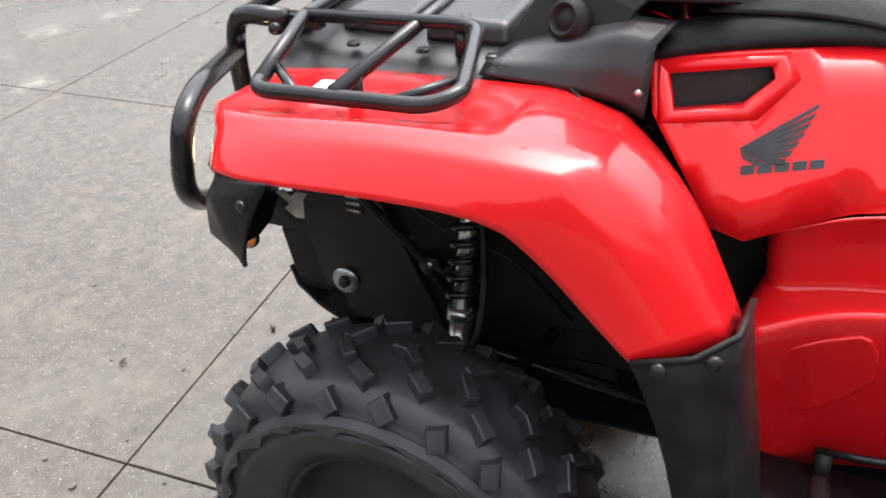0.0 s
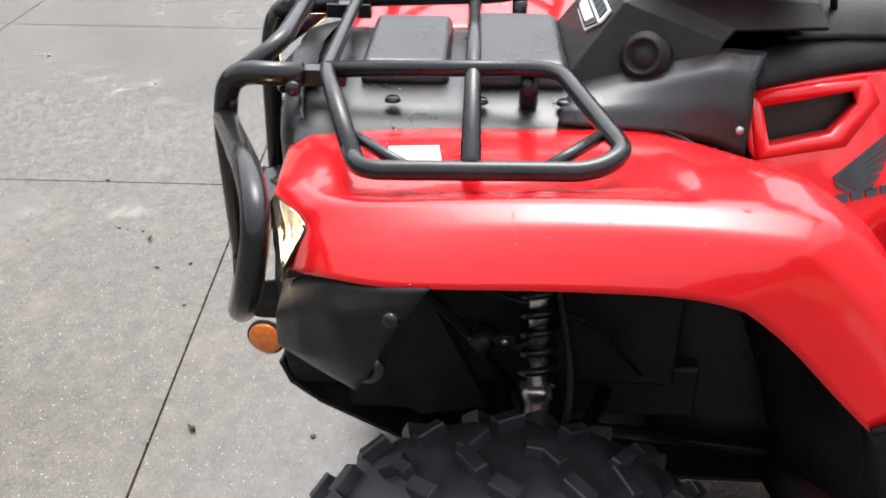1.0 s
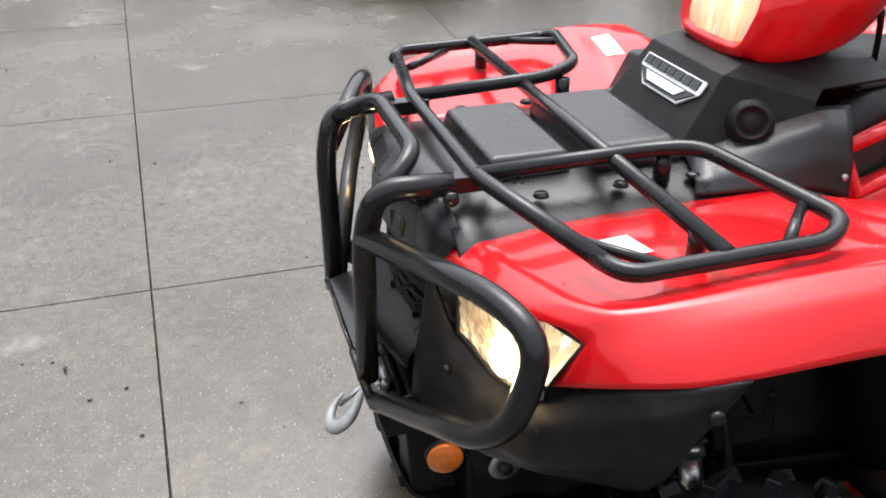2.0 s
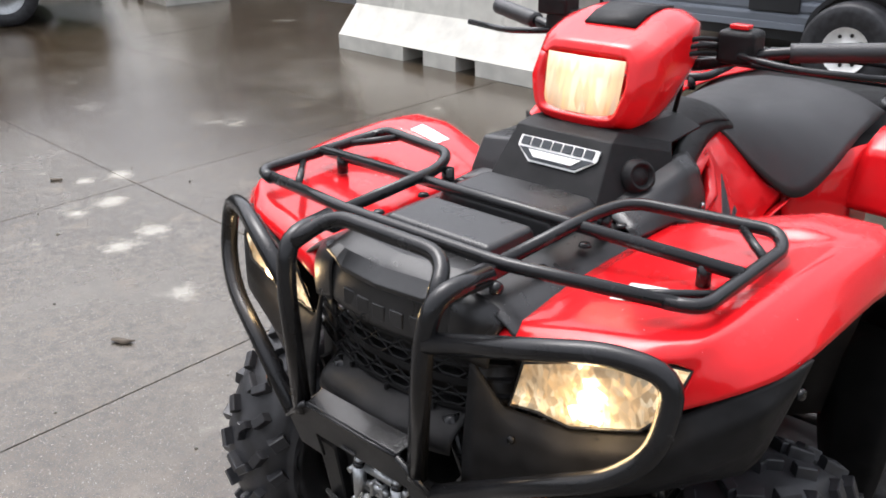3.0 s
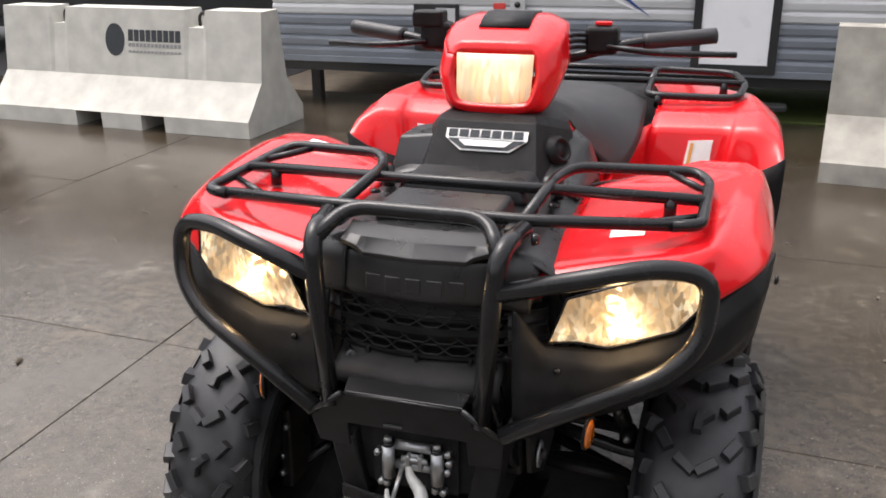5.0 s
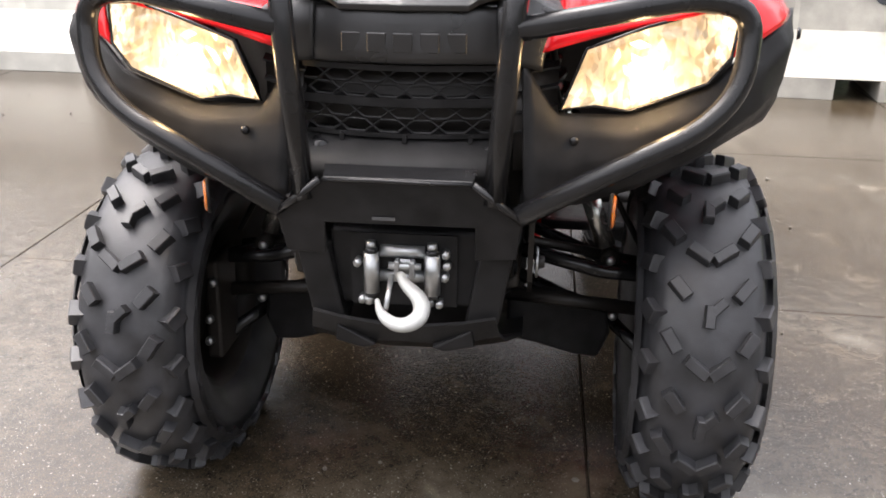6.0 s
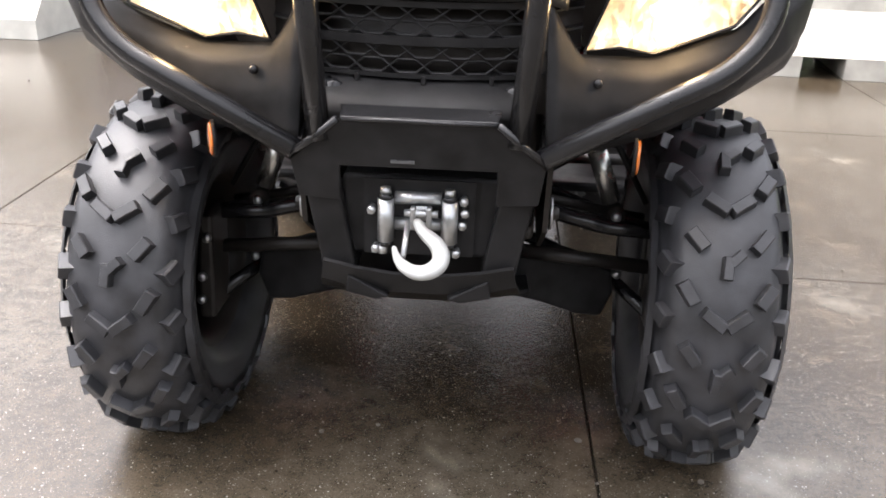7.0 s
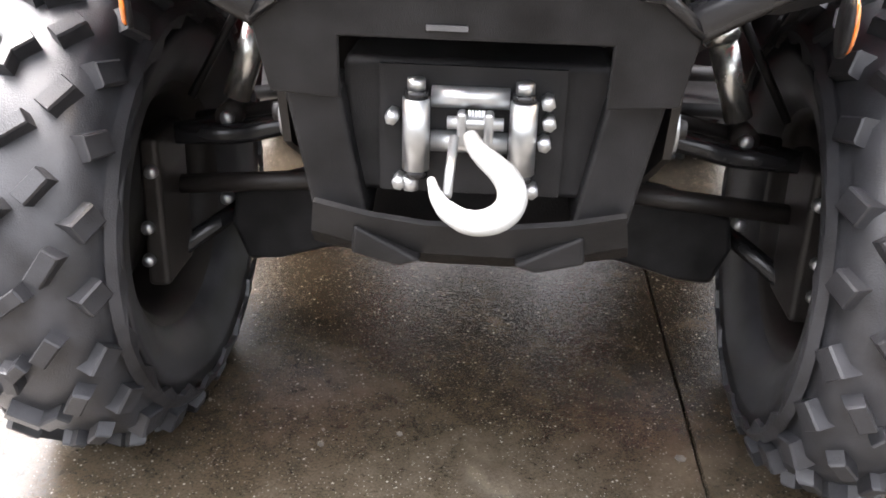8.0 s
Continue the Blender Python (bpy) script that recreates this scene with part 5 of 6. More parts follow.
lug_parts = []
for w, y, track in ((0.100, AXLE_F, 0.465), (0.122, AXLE_R, 0.462)):
    tyre_data = rim_data = None
    lug_data = []
    for s in (1, -1):
        m = Matrix.Translation((track * s, y, HUB_Z)) @ Matrix.Rotation(radians(-2.2 if y < 0.5 else 0.0), 4, "Z") @ Matrix.Rotation(radians(11 * s), 4, "X")
        if tyre_data is None:
            tyre = part("wheel", tyre_mesh(w), RUBBER, atv, "knobbly black rubber tyre on a black steel rim")
            rim = part("rim", rim_mesh(w), DARK, tyre, "black steel rim")
            tyre_data, rim_data = tyre.data, rim.data
        else:
            tyre, rim = new("wheel", tyre_data), new("rim", rim_data)
            tyre.parent, rim.parent = atv, tyre
            tyre["label"], rim["label"] = "knobbly black rubber tyre on a black steel rim", "black steel rim"
        tyre.matrix_world = m
        part("tread_edge", edge_ring(w, 1), RUBBER, tyre, smooth=False)
        part("tread_edge", edge_ring(w, -1), RUBBER, tyre, smooth=False)
        rim.rotation_euler.z = 0.0 if s > 0 else math.pi
        for n_, (x, lead, length, width, turn) in enumerate(LUGS):
            for flank_ in (1, -1):
                if s > 0:
                    first = part("tread_block", lug_mesh(w, x * flank_ * w / 0.1, 0.0, length, width, turn if flank_ > 0 else math.pi - turn), RUBBER, tyre, smooth=False)
                    lug_data.append(first.data)
                    bpy.data.objects.remove(first)
                data = lug_data[n_ * 2 + (0 if flank_ > 0 else 1)]
                for k in range(PITCHES):
                    block = new("tread_block", data)
                    block.parent = tyre
                    block.rotation_euler.x = -2 * math.pi * (k + lead) / PITCHES
        for x, lead, length, width, turn in MIDDLE_LUGS:
            data = part("tread_block", lug_mesh(w, x, 0.0, length, width, turn), RUBBER, tyre, smooth=False)
            data.rotation_euler.x = -2 * math.pi * lead / PITCHES
            for k in range(1, PITCHES):
                block = new("tread_block", data.data)
                block.parent = tyre
                block.rotation_euler.x = -2 * math.pi * (k + lead) / PITCHES

# rear bodywork
def rear_fender():
    """Faceted fender: a sunken inner face, a proud outer box, a sloping brow and a flat top."""
    return grid([
        [(0.235, 0.958, 0.705), (0.345, 0.952, 0.703), (0.444, 0.945, 0.702), (0.452, 0.922, 0.704), (0.535, 0.902, 0.726), (0.603, 0.872, 0.797)],
        [(0.244, 0.972, 0.770), (0.350, 0.966, 0.770), (0.456, 0.958, 0.772), (0.464, 0.936, 0.774), (0.540, 0.918, 0.782), (0.606, 0.890, 0.808)],
        [(0.254, 0.990, 0.838), (0.355, 0.986, 0.842), (0.470, 0.980, 0.848), (0.480, 0.962, 0.852), (0.548, 0.950, 0.856), (0.604, 0.930, 0.830)],
        [(0.262, 1.040, 0.866), (0.355, 1.038, 0.870), (0.474, 1.036, 0.876), (0.486, 1.030, 0.880), (0.550, 1.030, 0.888), (0.600, 1.020, 0.850)],
        [(0.262, 1.060, 0.872), (0.355, 1.060, 0.874), (0.474, 1.060, 0.878), (0.486, 1.060, 0.884), (0.548, 1.060, 0.892), (0.598, 1.060, 0.854)],
        [(0.262, 1.300, 0.880), (0.350, 1.300, 0.880), (0.460, 1.300, 0.884), (0.475, 1.300, 0.888), (0.535, 1.300, 0.896), (0.580, 1.300, 0.860)],
        [(0.20, 1.600, 0.870), (0.30, 1.600, 0.870), (0.40, 1.580, 0.862), (0.42, 1.570, 0.862), (0.48, 1.550, 0.85), (0.535, 1.520, 0.79)],
    ], cols=(2, 3, 4), lines=(2, 3, 4), hard=0.85)


both("rear_fender", rear_fender, RED, atv, "glossy red rear fender", sub=2, thick=0.005)
part("rear_deck", grid([[(x, y, z) for x in (-0.27, 0, 0.27)] for y, z in ((1.0, 0.83), (1.3, 0.868), (1.62, 0.862))]), BLACK, atv, thick=0.006)


def rear_flap():
    return grid([
        [(0.44, 0.900, 0.722), (0.57, 0.878, 0.765), (0.610, 0.872, 0.805)],
        [(0.44, 0.868, 0.64), (0.57, 0.862, 0.66), (0.612, 0.890, 0.70)],
        [(0.43, 0.93, 0.40), (0.56, 0.93, 0.40), (0.596, 0.96, 0.42)],
        [(0.42, 0.985, 0.17), (0.53, 0.985, 0.15), (0.565, 1.01, 0.17)],
    ])


both("rear_mud_flap", rear_flap, BLACK, atv, "black plastic mud guard ahead of the rear wheel", sub=1, thick=0.005)
for s in (1, -1):
    part("bolt", disc_bolt((0.515 * s, 0.862, 0.690), (0, -1, 0.2), 0.010, 0.006), GLOSS, atv)
    part("warning_label", prism([(0.350 * s, 0.9535, 0.728), (0.418 * s, 0.9495, 0.726), (0.426 * s, 0.9690, 0.818), (0.362 * s, 0.9730, 0.812)], (0, 0.006, -0.001)), WHITE, atv, "white and orange warning label on the rear fender", smooth=False)
    part("label_stripe", prism([(0.360 * s, 0.9545, 0.745), (0.368 * s, 0.9540, 0.744), (0.376 * s, 0.9675, 0.806), (0.368 * s, 0.9680, 0.807)], (0, 0.003, -0.001)), ORANGE, atv, smooth=False)
    part("footwell", grid([[(0.20 * s, 0.44, 0.345), (0.20 * s, 0.56, 0.315), (0.20 * s, 0.95, 0.30)], [(0.38 * s, 0.47, 0.335), (0.38 * s, 0.56, 0.305), (0.38 * s, 0.95, 0.29)], [(0.55 * s, 0.53, 0.30), (0.55 * s, 0.57, 0.285), (0.55 * s, 0.92, 0.28)]]), BLACK, atv, "black plastic footwell", thick=0.02)
    part("lever_post", tube([(0.222 * s, 0.635, 0.300), (0.222 * s, 0.635, 0.362)], 0.013, 0, 12), DARK, atv)
    part("foot_lever", tube([(0.222 * s, 0.620, 0.362), (0.232 * s, 0.700, 0.374), (0.240 * s, 0.790, 0.392)], 0.006, 0.02, 8), GLOSS, atv)
    part("foot_peg", tube([(0.27 * s, 0.63, 0.345), (0.42 * s, 0.63, 0.345)], 0.014, 0, 10), DARK, atv)
rear_rack = part("rear_rack", tube([(-0.50, 1.33, 0.914), (0.50, 1.33, 0.914)], 0.0105, 0), GLOSS, atv, "black tubular steel rear rack")
part("cross_bar", tube([(-0.22, 1.55, 0.916), (0.22, 1.55, 0.916)], 0.0105, 0), GLOSS, rear_rack)
for s in (1, -1):
    part("rack_loop", add_tube(bmesh.new(), rounded([(0.225 * s, 1.33, 0.914), (0.226 * s, 1.14, 0.902), (0.482 * s, 1.165, 0.898), (0.502 * s, 1.33, 0.912), (0.47 * s, 1.52, 0.915), (0.22 * s, 1.55, 0.916), (0.225 * s, 1.33, 0.914)], 0.05), 0.011, 12), GLOSS, rear_rack)
    part("post", tube([(0.26 * s, 1.145, 0.902), (0.26 * s, 1.145, 0.868)], 0.012, 0, 10), GLOSS, rear_rack)
    part("post", tube([(0.44 * s, 1.33, 0.914), (0.44 * s, 1.33, 0.875)], 0.012, 0, 10), GLOSS, rear_rack)


# ---- warning labels and rain drops on the bodywork ----
WATER = clear("water", (1, 1, 1), 0.0)
bpy.context.view_layer.update()
graph = bpy.context.evaluated_depsgraph_get()
fenders = [o for o in atv.children if o.name.split(".")[0] == "front_fender"]
for ob, corners in zip(fenders, (((0.285, -0.110), (0.341, -0.102), (0.341, -0.047), (0.285, -0.052)), ((-0.345, 0.218), (-0.425, 0.222), (-0.425, 0.258), (-0.345, 0.256)))):
    skin = ob.evaluated_get(graph)
    paper = bmesh.new()
    for lift in (0.0006, 0.0016):
        flat = []
        for u, v in ((0, 0), (0.5, 0), (1, 0), (1, 1), (0.5, 1), (0, 1)):
            a, b, c, d = (Vector(p) for p in corners)
            at = a.lerp(b, u).lerp(d.lerp(c, u), v)
            found, hit, normal, _ = skin.ray_cast(Vector((at.x, at.y, 1.2)), Vector((0, 0, -1)))
            flat.append(paper.verts.new(hit + Vector((0, 0, lift))))
        paper.faces.new((flat[0], flat[1], flat[4], flat[5]))
        paper.faces.new((flat[1], flat[2], flat[3], flat[4]))
    bmesh.ops.recalc_face_normals(paper, faces=paper.faces)
    part("label", paper, WHITE, ob, "white warning label", smooth=False)
drops = bmesh.new()
for ob in [o for o in atv.children if o.name.split(".")[0] in ("front_fender", "front_deck", "bumper_corner", "headlight_pod")]:
    shape = ob.evaluated_get(graph)
    me = shape.to_mesh()
    tops = [p for p in me.polygons if p.normal.z > 0.45]
    areas = [p.area for p in tops]
    many = 420 if ob.name.startswith("front") else 60
    for p in random.choices(tops, areas, k=many) if tops else []:
        corners = [me.vertices[i].co for i in p.vertices]
        w = [random.random() for _ in corners]
        at = sum((c * k for c, k in zip(corners, w)), Vector()) / sum(w)
        r = 0.0009 + 0.0016 * random.random() ** 3
        m = Matrix.Translation(ob.matrix_world @ at) @ p.normal.to_track_quat("Z", "Y").to_matrix().to_4x4() @ Matrix.Diagonal((r, r * random.uniform(0.8, 1.2), r * 0.5, 1))
        bmesh.ops.create_icosphere(drops, subdivisions=1, radius=1.0, matrix=m)
    shape.to_mesh_clear()
tagged(part("rain_drops", drops, WATER, None), "clear rain drops standing on the wet plastic", "water drops", kind="stuff")


# ---- concrete barriers ----
BARRIER_LENGTH = 2.27


def barrier_section(low, top):
    """The barrier's outline across, with its foot at low and its crown at top."""
    return [(-0.375, low), (-0.375, max(0.115, low + 0.002)), (-0.36, 0.13), (-0.17, 0.345), (-0.105, top), (0.105, top), (0.17, 0.345), (0.36, 0.13), (0.375, max(0.115, low + 0.002)), (0.375, low)]


def barrier_mesh():
    """One casting with two fork pockets at its foot and two notches in its crown."""
    bm = bmesh.new()
    stations = [(0.0, 0.0, 0.82), (0.44, 0.0, 0.82), (0.47, 0.0, 0.70), (0.57, 0.0, 0.70), (0.60, 0.0, 0.82), (0.80, 0.0, 0.82), (0.802, 0.112, 0.82), (1.03, 0.112, 0.82), (1.032, 0.0, 0.82),
                (1.38, 0.0, 0.82), (1.382, 0.112, 0.82), (1.58, 0.112, 0.82), (1.582, 0.0, 0.82), (1.64, 0.0, 0.82), (1.67, 0.0, 0.70), (1.79, 0.0, 0.70), (1.82, 0.0, 0.82), (BARRIER_LENGTH, 0.0, 0.82)]
    rings = [[bm.verts.new((u, y, z)) for y, z in barrier_section(low, top)] for u, low, top in stations]
    for a, b in zip(rings, rings[1:]):
        for k in range(10):
            bm.faces.new((a[k], a[(k + 1) % 10], b[(k + 1) % 10], b[k]))
    bm.faces.new(rings[0][::-1])
    bm.faces.new(rings[-1])
    bmesh.ops.recalc_face_normals(bm, faces=bm.faces)
    return bm


barrier = tagged(new("concrete_barrier"), "pale cast concrete barrier block with a stencilled dark mark", "barrier", "concrete barriers")
part("body", barrier_mesh(), PALE_CONCRETE, barrier, smooth=False, bevel=0.012)
for u in (0.52, 1.73):
    part("lifting_loop", tube([(u - 0.035, 0, 0.68), (u - 0.035, 0, 0.77), (u, 0, 0.80), (u + 0.035, 0, 0.77), (u + 0.035, 0, 0.68)], 0.012, 0.03, 8), DARK, barrier, "rusty steel lifting loop")


def on_face(u, z):
    """A place on the upper front face of a barrier."""
    return Vector((u, -0.17 + (z - 0.345) * 0.065 / 0.475 - 0.003, z))


oval = [(1.04 + 0.085 * math.cos(t), 0.60 + 0.115 * math.sin(t)) for t in (2 * math.pi * k / 28 for k in range(28))]
mark = part("stencil_mark", prism([on_face(u, z) for u, z in oval], (0, 0.006, 0)), INK, barrier, "dark oval stencilled mark", smooth=False)
for k in range(9):
    u = 1.16 + k * 0.051
    part("letter_bar", prism([on_face(u, 0.595), on_face(u + 0.041, 0.595), on_face(u + 0.041, 0.675), on_face(u, 0.675)], (0, 0.006, 0)), INK, barrier, smooth=False)
GREY_INK = shade("faded_ink", (0.25, 0.25, 0.25), 0.7, vary=0.2, scale=60)
for k in range(14):
    u = 1.16 + k * 0.033
    part("letter_bar", prism([on_face(u, 0.555), on_face(u + 0.024, 0.555), on_face(u + 0.024, 0.58), on_face(u, 0.58)], (0, 0.006, 0)), GREY_INK, barrier, smooth=False)
    part("letter_bar", prism([on_face(u, 0.515), on_face(u + 0.024, 0.515), on_face(u + 0.024, 0.53), on_face(u, 0.53)], (0, 0.006, 0)), GREY_INK, barrier, smooth=False)
barrier.matrix_world = pose(-4.86, 4.26, 0, 0, 0, -3.3)
bpy.context.view_layer.update()
copy_thing(barrier, pose(-10.3, 5.0, 0, 0, 0, -10))
worn = copy_thing(barrier, pose(1.02, 4.03, 0, 0, 0, -6))
tagged(worn, "weathered grey-brown cast concrete barrier block with a dark mark", "barrier", "concrete barriers")
for piece in worn.children:
    if piece.name.startswith("body"):
        piece.data = piece.data.copy()
        piece.data.materials[0] = DIRTY_CONCRETE

# ---- travel trailer behind the barriers ----
trailer = tagged(new("travel_trailer"), "silver and slate ribbed travel trailer with a white door", "trailer")
WALL = 5.05
X0, X1 = -3.05, 4.2
bands = []
z = 0.385
while z < 2.8:
    bands.append(z)
    z += 0.082
for k, z0 in enumerate(bands):
    dark_band = z0 < 0.70
    rows = [[(x, WALL - d, z0 + h) for x in (X0, X1)] for h, d in ((0.0, 0.0), (0.010, 0.010), (0.050, 0.014), (0.066, 0.010), (0.072, 0.0), (0.082, 0.0))]
    part("siding_panel", grid(rows), SIDING_DARK if dark_band else SIDING_PALE, trailer, smooth=False)
part("body_shell", box((X0, WALL + 0.004, 0.36), (X1, WALL + 2.4, 2.86)), SIDING_PALE, trailer, smooth=False, bevel=0.03)
part("bottom_trim", box((X0, WALL - 0.022, 0.345), (X1, WALL + 0.02, 0.392)), SIDING_DARK, trailer, smooth=False, bevel=0.004)
part("chassis", box((X0 - 0.9, WALL + 0.03, 0.27), (X1, WALL + 0.13, 0.345)), CHARCOAL, trailer, smooth=False)
part("chassis", box((X0 - 0.9, WALL + 2.1, 0.27), (X1, WALL + 2.2, 0.345)), CHARCOAL, trailer, smooth=False)
door = part("entry_door", prism([(0.245, WALL - 0.03, 0.42), (0.70, WALL - 0.03, 0.42), (0.70, WALL - 0.03, 2.2), (0.245, WALL - 0.03, 2.2)], (0, 0.03, 0)), DOOR_WHITE, trailer, "plain white door", smooth=False)
for lo, hi in (((0.19, WALL - 0.038, 0.37), (0.247, WALL - 0.002, 2.26)), ((0.698, WALL - 0.038, 0.37), (0.755, WALL - 0.002, 2.26)), ((0.247, WALL - 0.038, 0.37), (0.698, WALL - 0.002, 0.43))):
    part("door_frame", box(lo, hi), CHARCOAL, trailer, smooth=False, bevel=0.004)
part("door_hinge", box((0.13, WALL - 0.06, 0.90), (0.20, WALL - 0.012, 0.98)), CHARCOAL, trailer, smooth=False, bevel=0.01)
part("grab_rail", tube([(-0.16, WALL - 0.05, 1.35), (-0.14, WALL - 0.06, 1.02), (-0.08, WALL - 0.06, 0.985), (0.14, WALL - 0.04, 0.975)], 0.013, 0.06, 10), DOOR_WHITE, trailer, "white grab rail")
hatch = part("heater_hatch", box((-1.86, WALL - 0.03, 0.46), (-1.50, WALL - 0.012, 0.805)), CHARCOAL, trailer, "black service hatch", smooth=False, bevel=0.012)
part("hatch_plate", box((-1.68, WALL - 0.036, 0.665), (-1.53, WALL - 0.03, 0.775)), SIDING_PALE, hatch, smooth=False)
for k in range(5):
    part("louvre", box((-1.83, WALL - 0.036, 0.68 + 0.018 * k), (-1.72, WALL - 0.03, 0.688 + 0.018 * k)), SIDING_DARK, hatch, smooth=False)
part("window_edge", box((-1.84, WALL - 0.03, 0.98), (-1.35, WALL - 0.012, 1.6)), CHARCOAL, trailer, "dark window", smooth=False, bevel=0.02)
outlet = part("outlet_box", box((-1.11, WALL - 0.05, 0.69), (-0.995, WALL - 0.012, 0.86)), SIDING_PALE, trailer, "white outlet box", smooth=False, bevel=0.006)
for zz in (0.73, 0.81):
    part("socket", tube([(-1.052, WALL - 0.050, zz), (-1.052, WALL - 0.058, zz)], 0.022, 0, 14), CHARCOAL, outlet)
RED_LABEL = shade("red_label", (0.7, 0.06, 0.05), 0.5, vary=0.1, bump=0)
part("label", box((-1.24, WALL - 0.018, 0.775), (-1.15, WALL - 0.013, 0.815)), RED_LABEL, trailer, smooth=False)
for pts, mat_ in ((((-0.75, 1.08), (-0.46, 0.96), (-0.10, 0.735), (-0.38, 0.955), (-0.62, 1.12)), BLUE), (((-0.80, 1.02), (-0.40, 0.86), (-0.12, 0.745), (-0.42, 0.90)), DOOR_WHITE)):
    part("decal", prism([(x, WALL - 0.0165, zz) for x, zz in pts], (0, 0.002, 0)), mat_, trailer, smooth=False)
part("marker_box", box((-0.47, WALL - 0.03, 0.93), (-0.36, WALL - 0.012, 1.0)), CHARCOAL, trailer, smooth=False, bevel=0.006)
arch = [(-1.10 + 0.345 * math.cos(t), 0.345 + 0.30 * math.sin(t)) for t in (math.pi * k / 20 for k in range(21))]
inner = [(-1.10 + 0.315 * math.cos(t), 0.345 + 0.27 * math.sin(t)) for t in (math.pi * k / 20 for k in range(20, -1, -1))]
part("wheel_arch", prism([(x, WALL - 0.05, zz) for x, zz in arch + inner], (0, 0.06, 0)), CHARCOAL, trailer, smooth=False)
part("arch_hollow", prism([(x, WALL - 0.018, zz) for x, zz in inner], (0, 0.003, 0)), DARK, trailer, smooth=False)
bm = bmesh.new()
m = Matrix.Translation((-1.10, WALL - 0.125, 0.295)) @ Matrix.Rotation(-math.pi / 2, 4, "Z")
add_lathe(bm, [(0.14, 0.085), (0.20, 0.10), (0.27, 0.11), (0.295, 0.09), (0.30, 0.0), (0.295, -0.09), (0.2, -0.1)], m, 40)
tw = part("wheel", bm, RUBBER, trailer, "trailer tyre on a pale rim")
bm = bmesh.new()
add_lathe(bm, [(0.0, 0.095), (0.05, 0.095), (0.06, 0.07), (0.12, 0.075), (0.15, 0.105)], m, 32)
rim = part("rim", bm, WHITE, tw, "white steel rim with dark holes")
for k in range(8):
    a = 2 * math.pi * (k + 0.3) / 8
    hole = m @ Matrix.Translation((0.0755, 0.098 * math.sin(a), 0.098 * math.cos(a)))
    part("hole", add_lathe(bmesh.new(), [(0.0, 0.003), (0.013, 0.003), (0.013, -0.004)], hole, 10), DARK, rim, smooth=False)
part("step", box((0.15, WALL - 0.16, 0.145), (0.85, WALL + 0.02, 0.175)), CHARCOAL, trailer, "folded entry step", smooth=False, bevel=0.004)
part("step_leg", box((0.18, WALL - 0.02, 0.17), (0.20, WALL + 0.05, 0.35)), CHARCOAL, trailer, smooth=False)
part("step_reflector", box((0.50, WALL - 0.165, 0.15), (0.58, WALL - 0.158, 0.17)), RED_LABEL, trailer, smooth=False)
for x in (X0 + 0.2, X1 - 0.4):
    part("jack", box((x, WALL + 0.2, -0.014), (x + 0.08, WALL + 0.28, 0.30)), CHARCOAL, trailer, smooth=False)

# dark parked trailer further left, on wet asphalt, and the grass verge
asphalt = tagged(part("road", box((-40, 5.4, -0.3), (-3.6, 40, -0.006)), ASPHALT, None, smooth=False), "dark wet asphalt beyond the slabs", "road", kind="structure")
verge = tagged(part("verge", box((-0.75, 5.22, -0.3), (40, 60, 0.012)), GRASS, None, smooth=False), "damp grass behind the travel trailer", "grass", kind="structure")
cargo = tagged(new("cargo_trailer"), "dark charcoal box trailer parked on wet asphalt", "trailer")
part("body", box((-12.5, 6.9, 0.42), (-3.3, 9.2, 2.9)), CHARCOAL, cargo, smooth=False, bevel=0.03)
part("skirt", box((-12.4, 6.95, 0.30), (-3.4, 7.02, 0.42)), CHARCOAL, cargo, smooth=False)
part("lamp_box", box((-9.0, 6.86, 0.50), (-8.1, 6.905, 0.72)), SIDING_DARK, cargo, "grey lamp box", smooth=False, bevel=0.01)
part("lamp", box((-8.75, 6.85, 0.68), (-8.55, 6.862, 0.70)), RED_LABEL, cargo, smooth=False)
for x in (-11.2, -5.0):
    bm = bmesh.new()
    add_lathe(bm, [(0.0, 0.10), (0.2, 0.11), (0.33, 0.11), (0.36, 0.08), (0.36, -0.08), (0.3, -0.1)], Matrix.Translation((x, 7.3, 0.355)) @ Matrix.Rotation(-math.pi / 2, 4, "Z"), 32)
    part("wheel", bm, RUBBER, cargo)


# ---- grit, pebbles and leaf scraps on the slabs ----
STONE = shade("pebble", (0.10, 0.09, 0.075), 0.7, vary=0.4, scale=40, bump=0.4, fine=200)
grit = bmesh.new()
for k in range(650):
    x, y = random.uniform(-4.2, 1.3), random.uniform(-2.2, 3.2)
    r = 0.0015 + 0.006 * random.random() ** 4
    m = Matrix.Translation((x, y, r * 0.3)) @ Matrix.Rotation(random.uniform(0, 6.28), 4, "Z") @ Matrix.Diagonal((r * random.uniform(0.7, 1.5), r, r * random.uniform(0.4, 0.8), 1))
    bmesh.ops.create_icosphere(grit, subdivisions=1, radius=1.0, matrix=m)
tagged(part("grit", grit, STONE, None, smooth=False), "scattered dark grit and pebbles on wet concrete", "grit", kind="stuff")


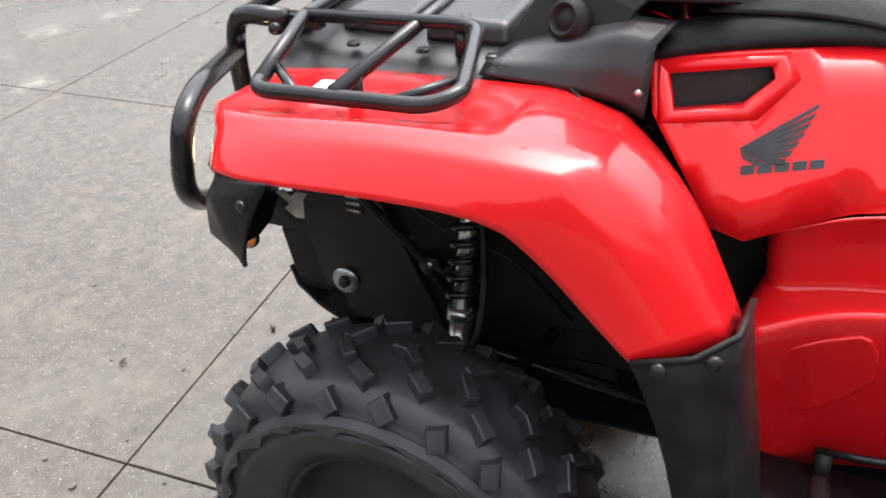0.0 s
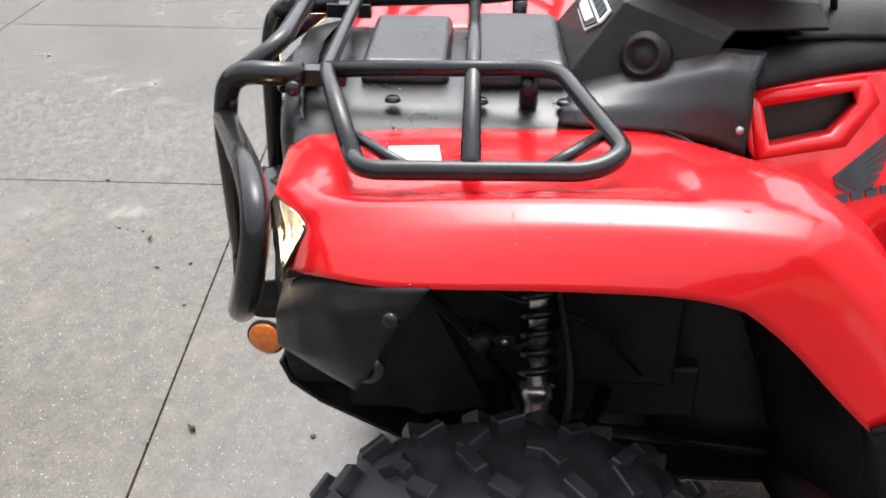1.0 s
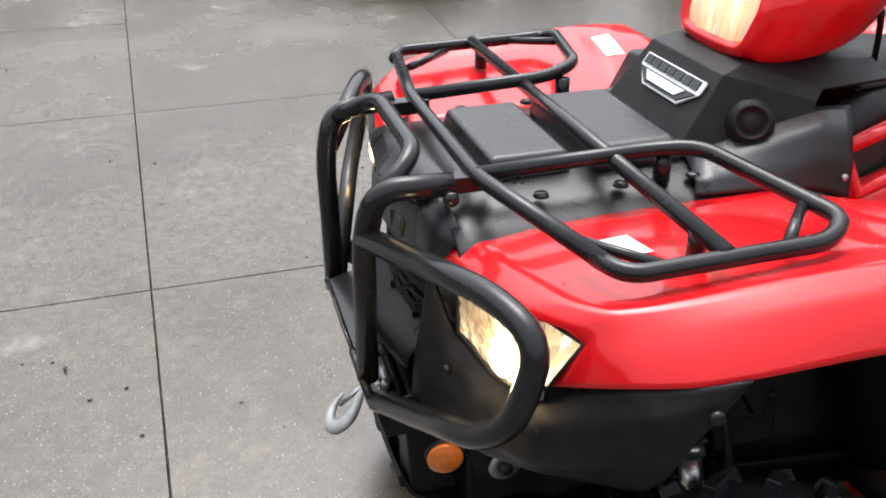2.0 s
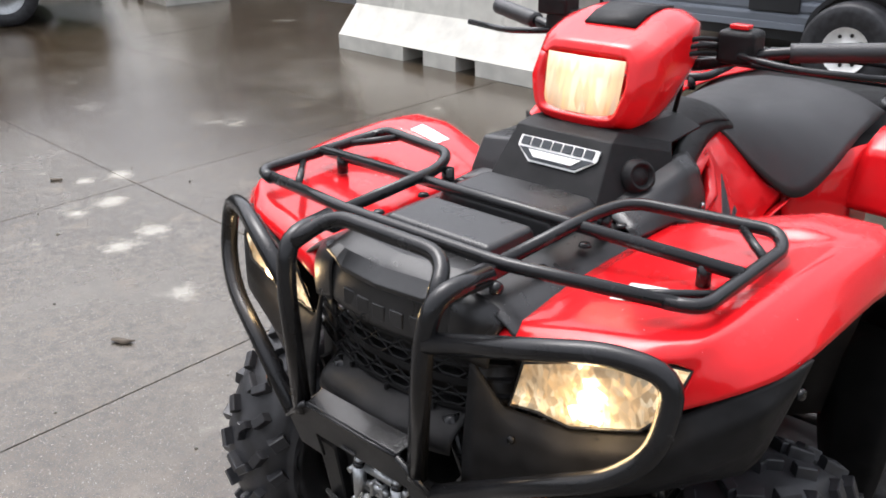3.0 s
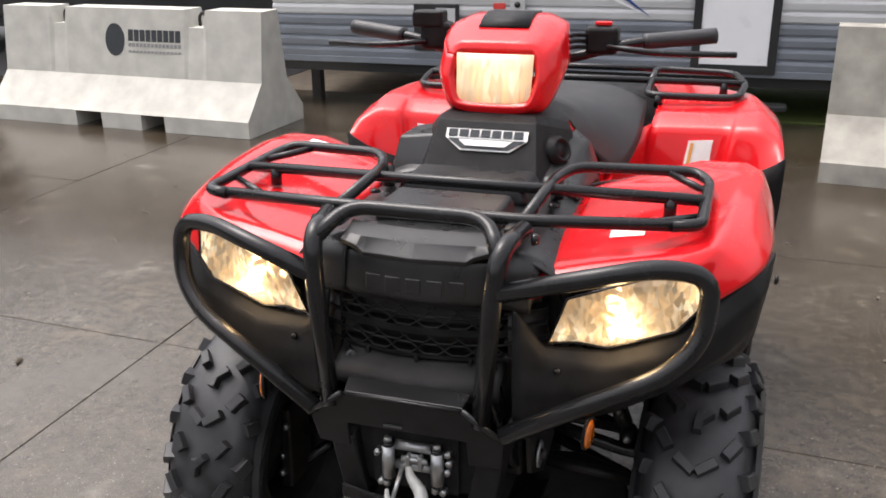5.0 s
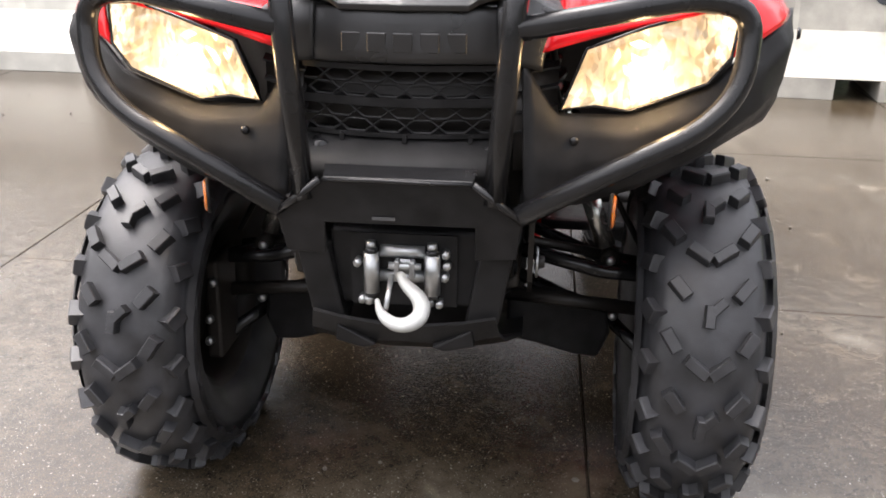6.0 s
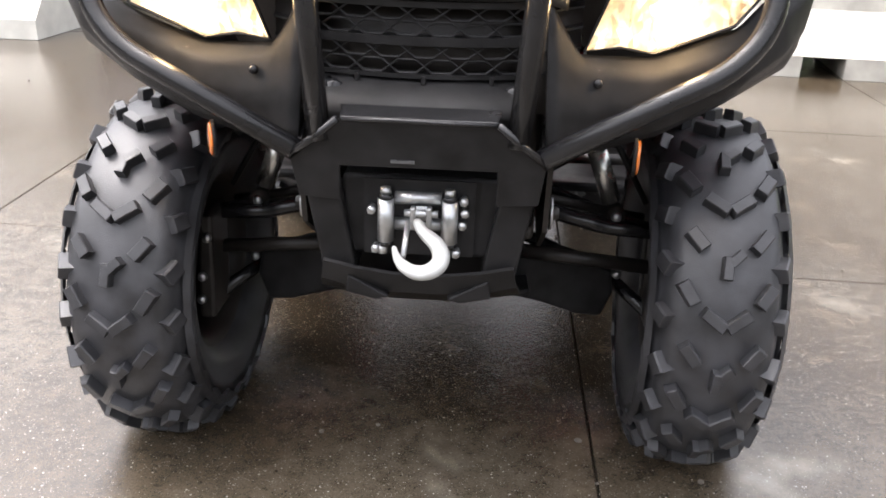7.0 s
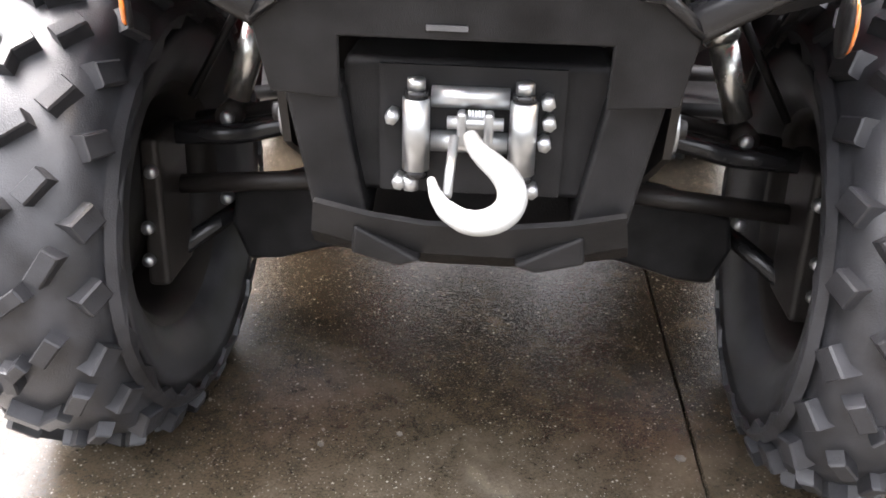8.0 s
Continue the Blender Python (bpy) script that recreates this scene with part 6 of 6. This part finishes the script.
def scrap(at, size, turn):
    """A crumpled wet leaf scrap lying on the concrete."""
    bm = bmesh.new()
    rim_points = []
    for k in range(9):
        a = 2 * math.pi * k / 9
        r = size * random.uniform(0.55, 1.1)
        rim_points.append(bm.verts.new((r * 1.5 * math.cos(a), r * 0.6 * math.sin(a), random.uniform(0.001, 0.008))))
    mid = bm.verts.new((0, 0, 0.011))
    for k in range(9):
        bm.faces.new((rim_points[k], rim_points[(k + 1) % 9], mid))
    ob = tagged(part("leaf_scrap", bm, DIRT, None, thick=0.002), "crumpled dark leaf scrap on wet concrete", "leaf", "leaf scraps")
    ob.matrix_world = pose(at[0], at[1], 0.002, 0, 0, turn)


for x, y, size, turn in ((-1.66, 0.09, 0.032, 25), (-1.0, -0.95, 0.010, 0), (-0.2, -0.60, 0.012, 50), (0.03, -0.88, 0.010, 10), (-3.42, 0.71, 0.03, 30), (-1.75, 0.62, 0.02, 120)):
    scrap((x, y), size, turn)


# ---- car parked beyond the slabs ----
car = tagged(new("parked_car"), "dark parked car with a bright alloy wheel, on wet concrete", "car")
car_side = [(-1.0, 0.28), (-0.42, 0.25), (-0.40, 0.45), (-0.28, 0.62), (0.0, 0.70), (0.28, 0.62), (0.40, 0.45), (0.42, 0.25), (2.25, 0.25), (2.28, 0.45), (2.40, 0.62), (2.68, 0.70), (2.96, 0.62), (3.08, 0.45), (3.10, 0.40), (3.55, 0.46), (3.60, 0.80), (3.30, 1.00), (2.70, 1.05), (2.1, 1.48), (0.9, 1.50), (0.15, 1.02), (-0.75, 0.88), (-0.98, 0.66)]
part("body", prism([(x, 0.0, z) for x, z in car_side], (0, 1.7, 0)), CHARCOAL, car, smooth=False, bevel=0.04)
for x in (0.0, 2.68):
    for y, way in ((0.10, -1), (1.60, 1)):
        m = Matrix.Translation((x, y, 0.33)) @ Matrix.Rotation(way * math.pi / 2, 4, "Z")
        tyre = part("wheel", add_lathe(bmesh.new(), [(0.21, 0.085), (0.25, 0.10), (0.31, 0.10), (0.33, 0.07), (0.33, -0.07), (0.31, -0.10), (0.21, -0.09)], m, 36), RUBBER, car, "black road tyre")
        part("rim", add_lathe(bmesh.new(), [(0.0, 0.075), (0.04, 0.075), (0.06, 0.06), (0.17, 0.055), (0.205, 0.085), (0.215, 0.085), (0.21, 0.02)], m, 36), STEEL, tyre, "bright alloy rim")
car.matrix_world = pose(-9.42, 0.16, 0.0, 0, 0, 62)


# ---- unseen dark ring closing the yard far off, added to darken low reflections ----
DARK_RING = shade("dark_ring", (0.035, 0.045, 0.028), 0.9, vary=0.5, scale=0.4, bump=0.0)
belt = bmesh.new()
low_ring, high_ring = [], []
for k in range(180):
    a = 2 * math.pi * k / 180
    low_ring.append(belt.verts.new((75 * math.cos(a), 75 * math.sin(a), -0.5)))
    high_ring.append(belt.verts.new((75 * math.cos(a), 75 * math.sin(a), random.uniform(13, 19))))
for k in range(180):
    q = (k + 1) % 180
    belt.faces.new((low_ring[k], low_ring[q], high_ring[q], high_ring[k]))
tagged(part("backdrop", belt, DARK_RING, None, smooth=False), "added unseen dark ring, tree-line high, that darkens low reflections", "trees", kind="structure")
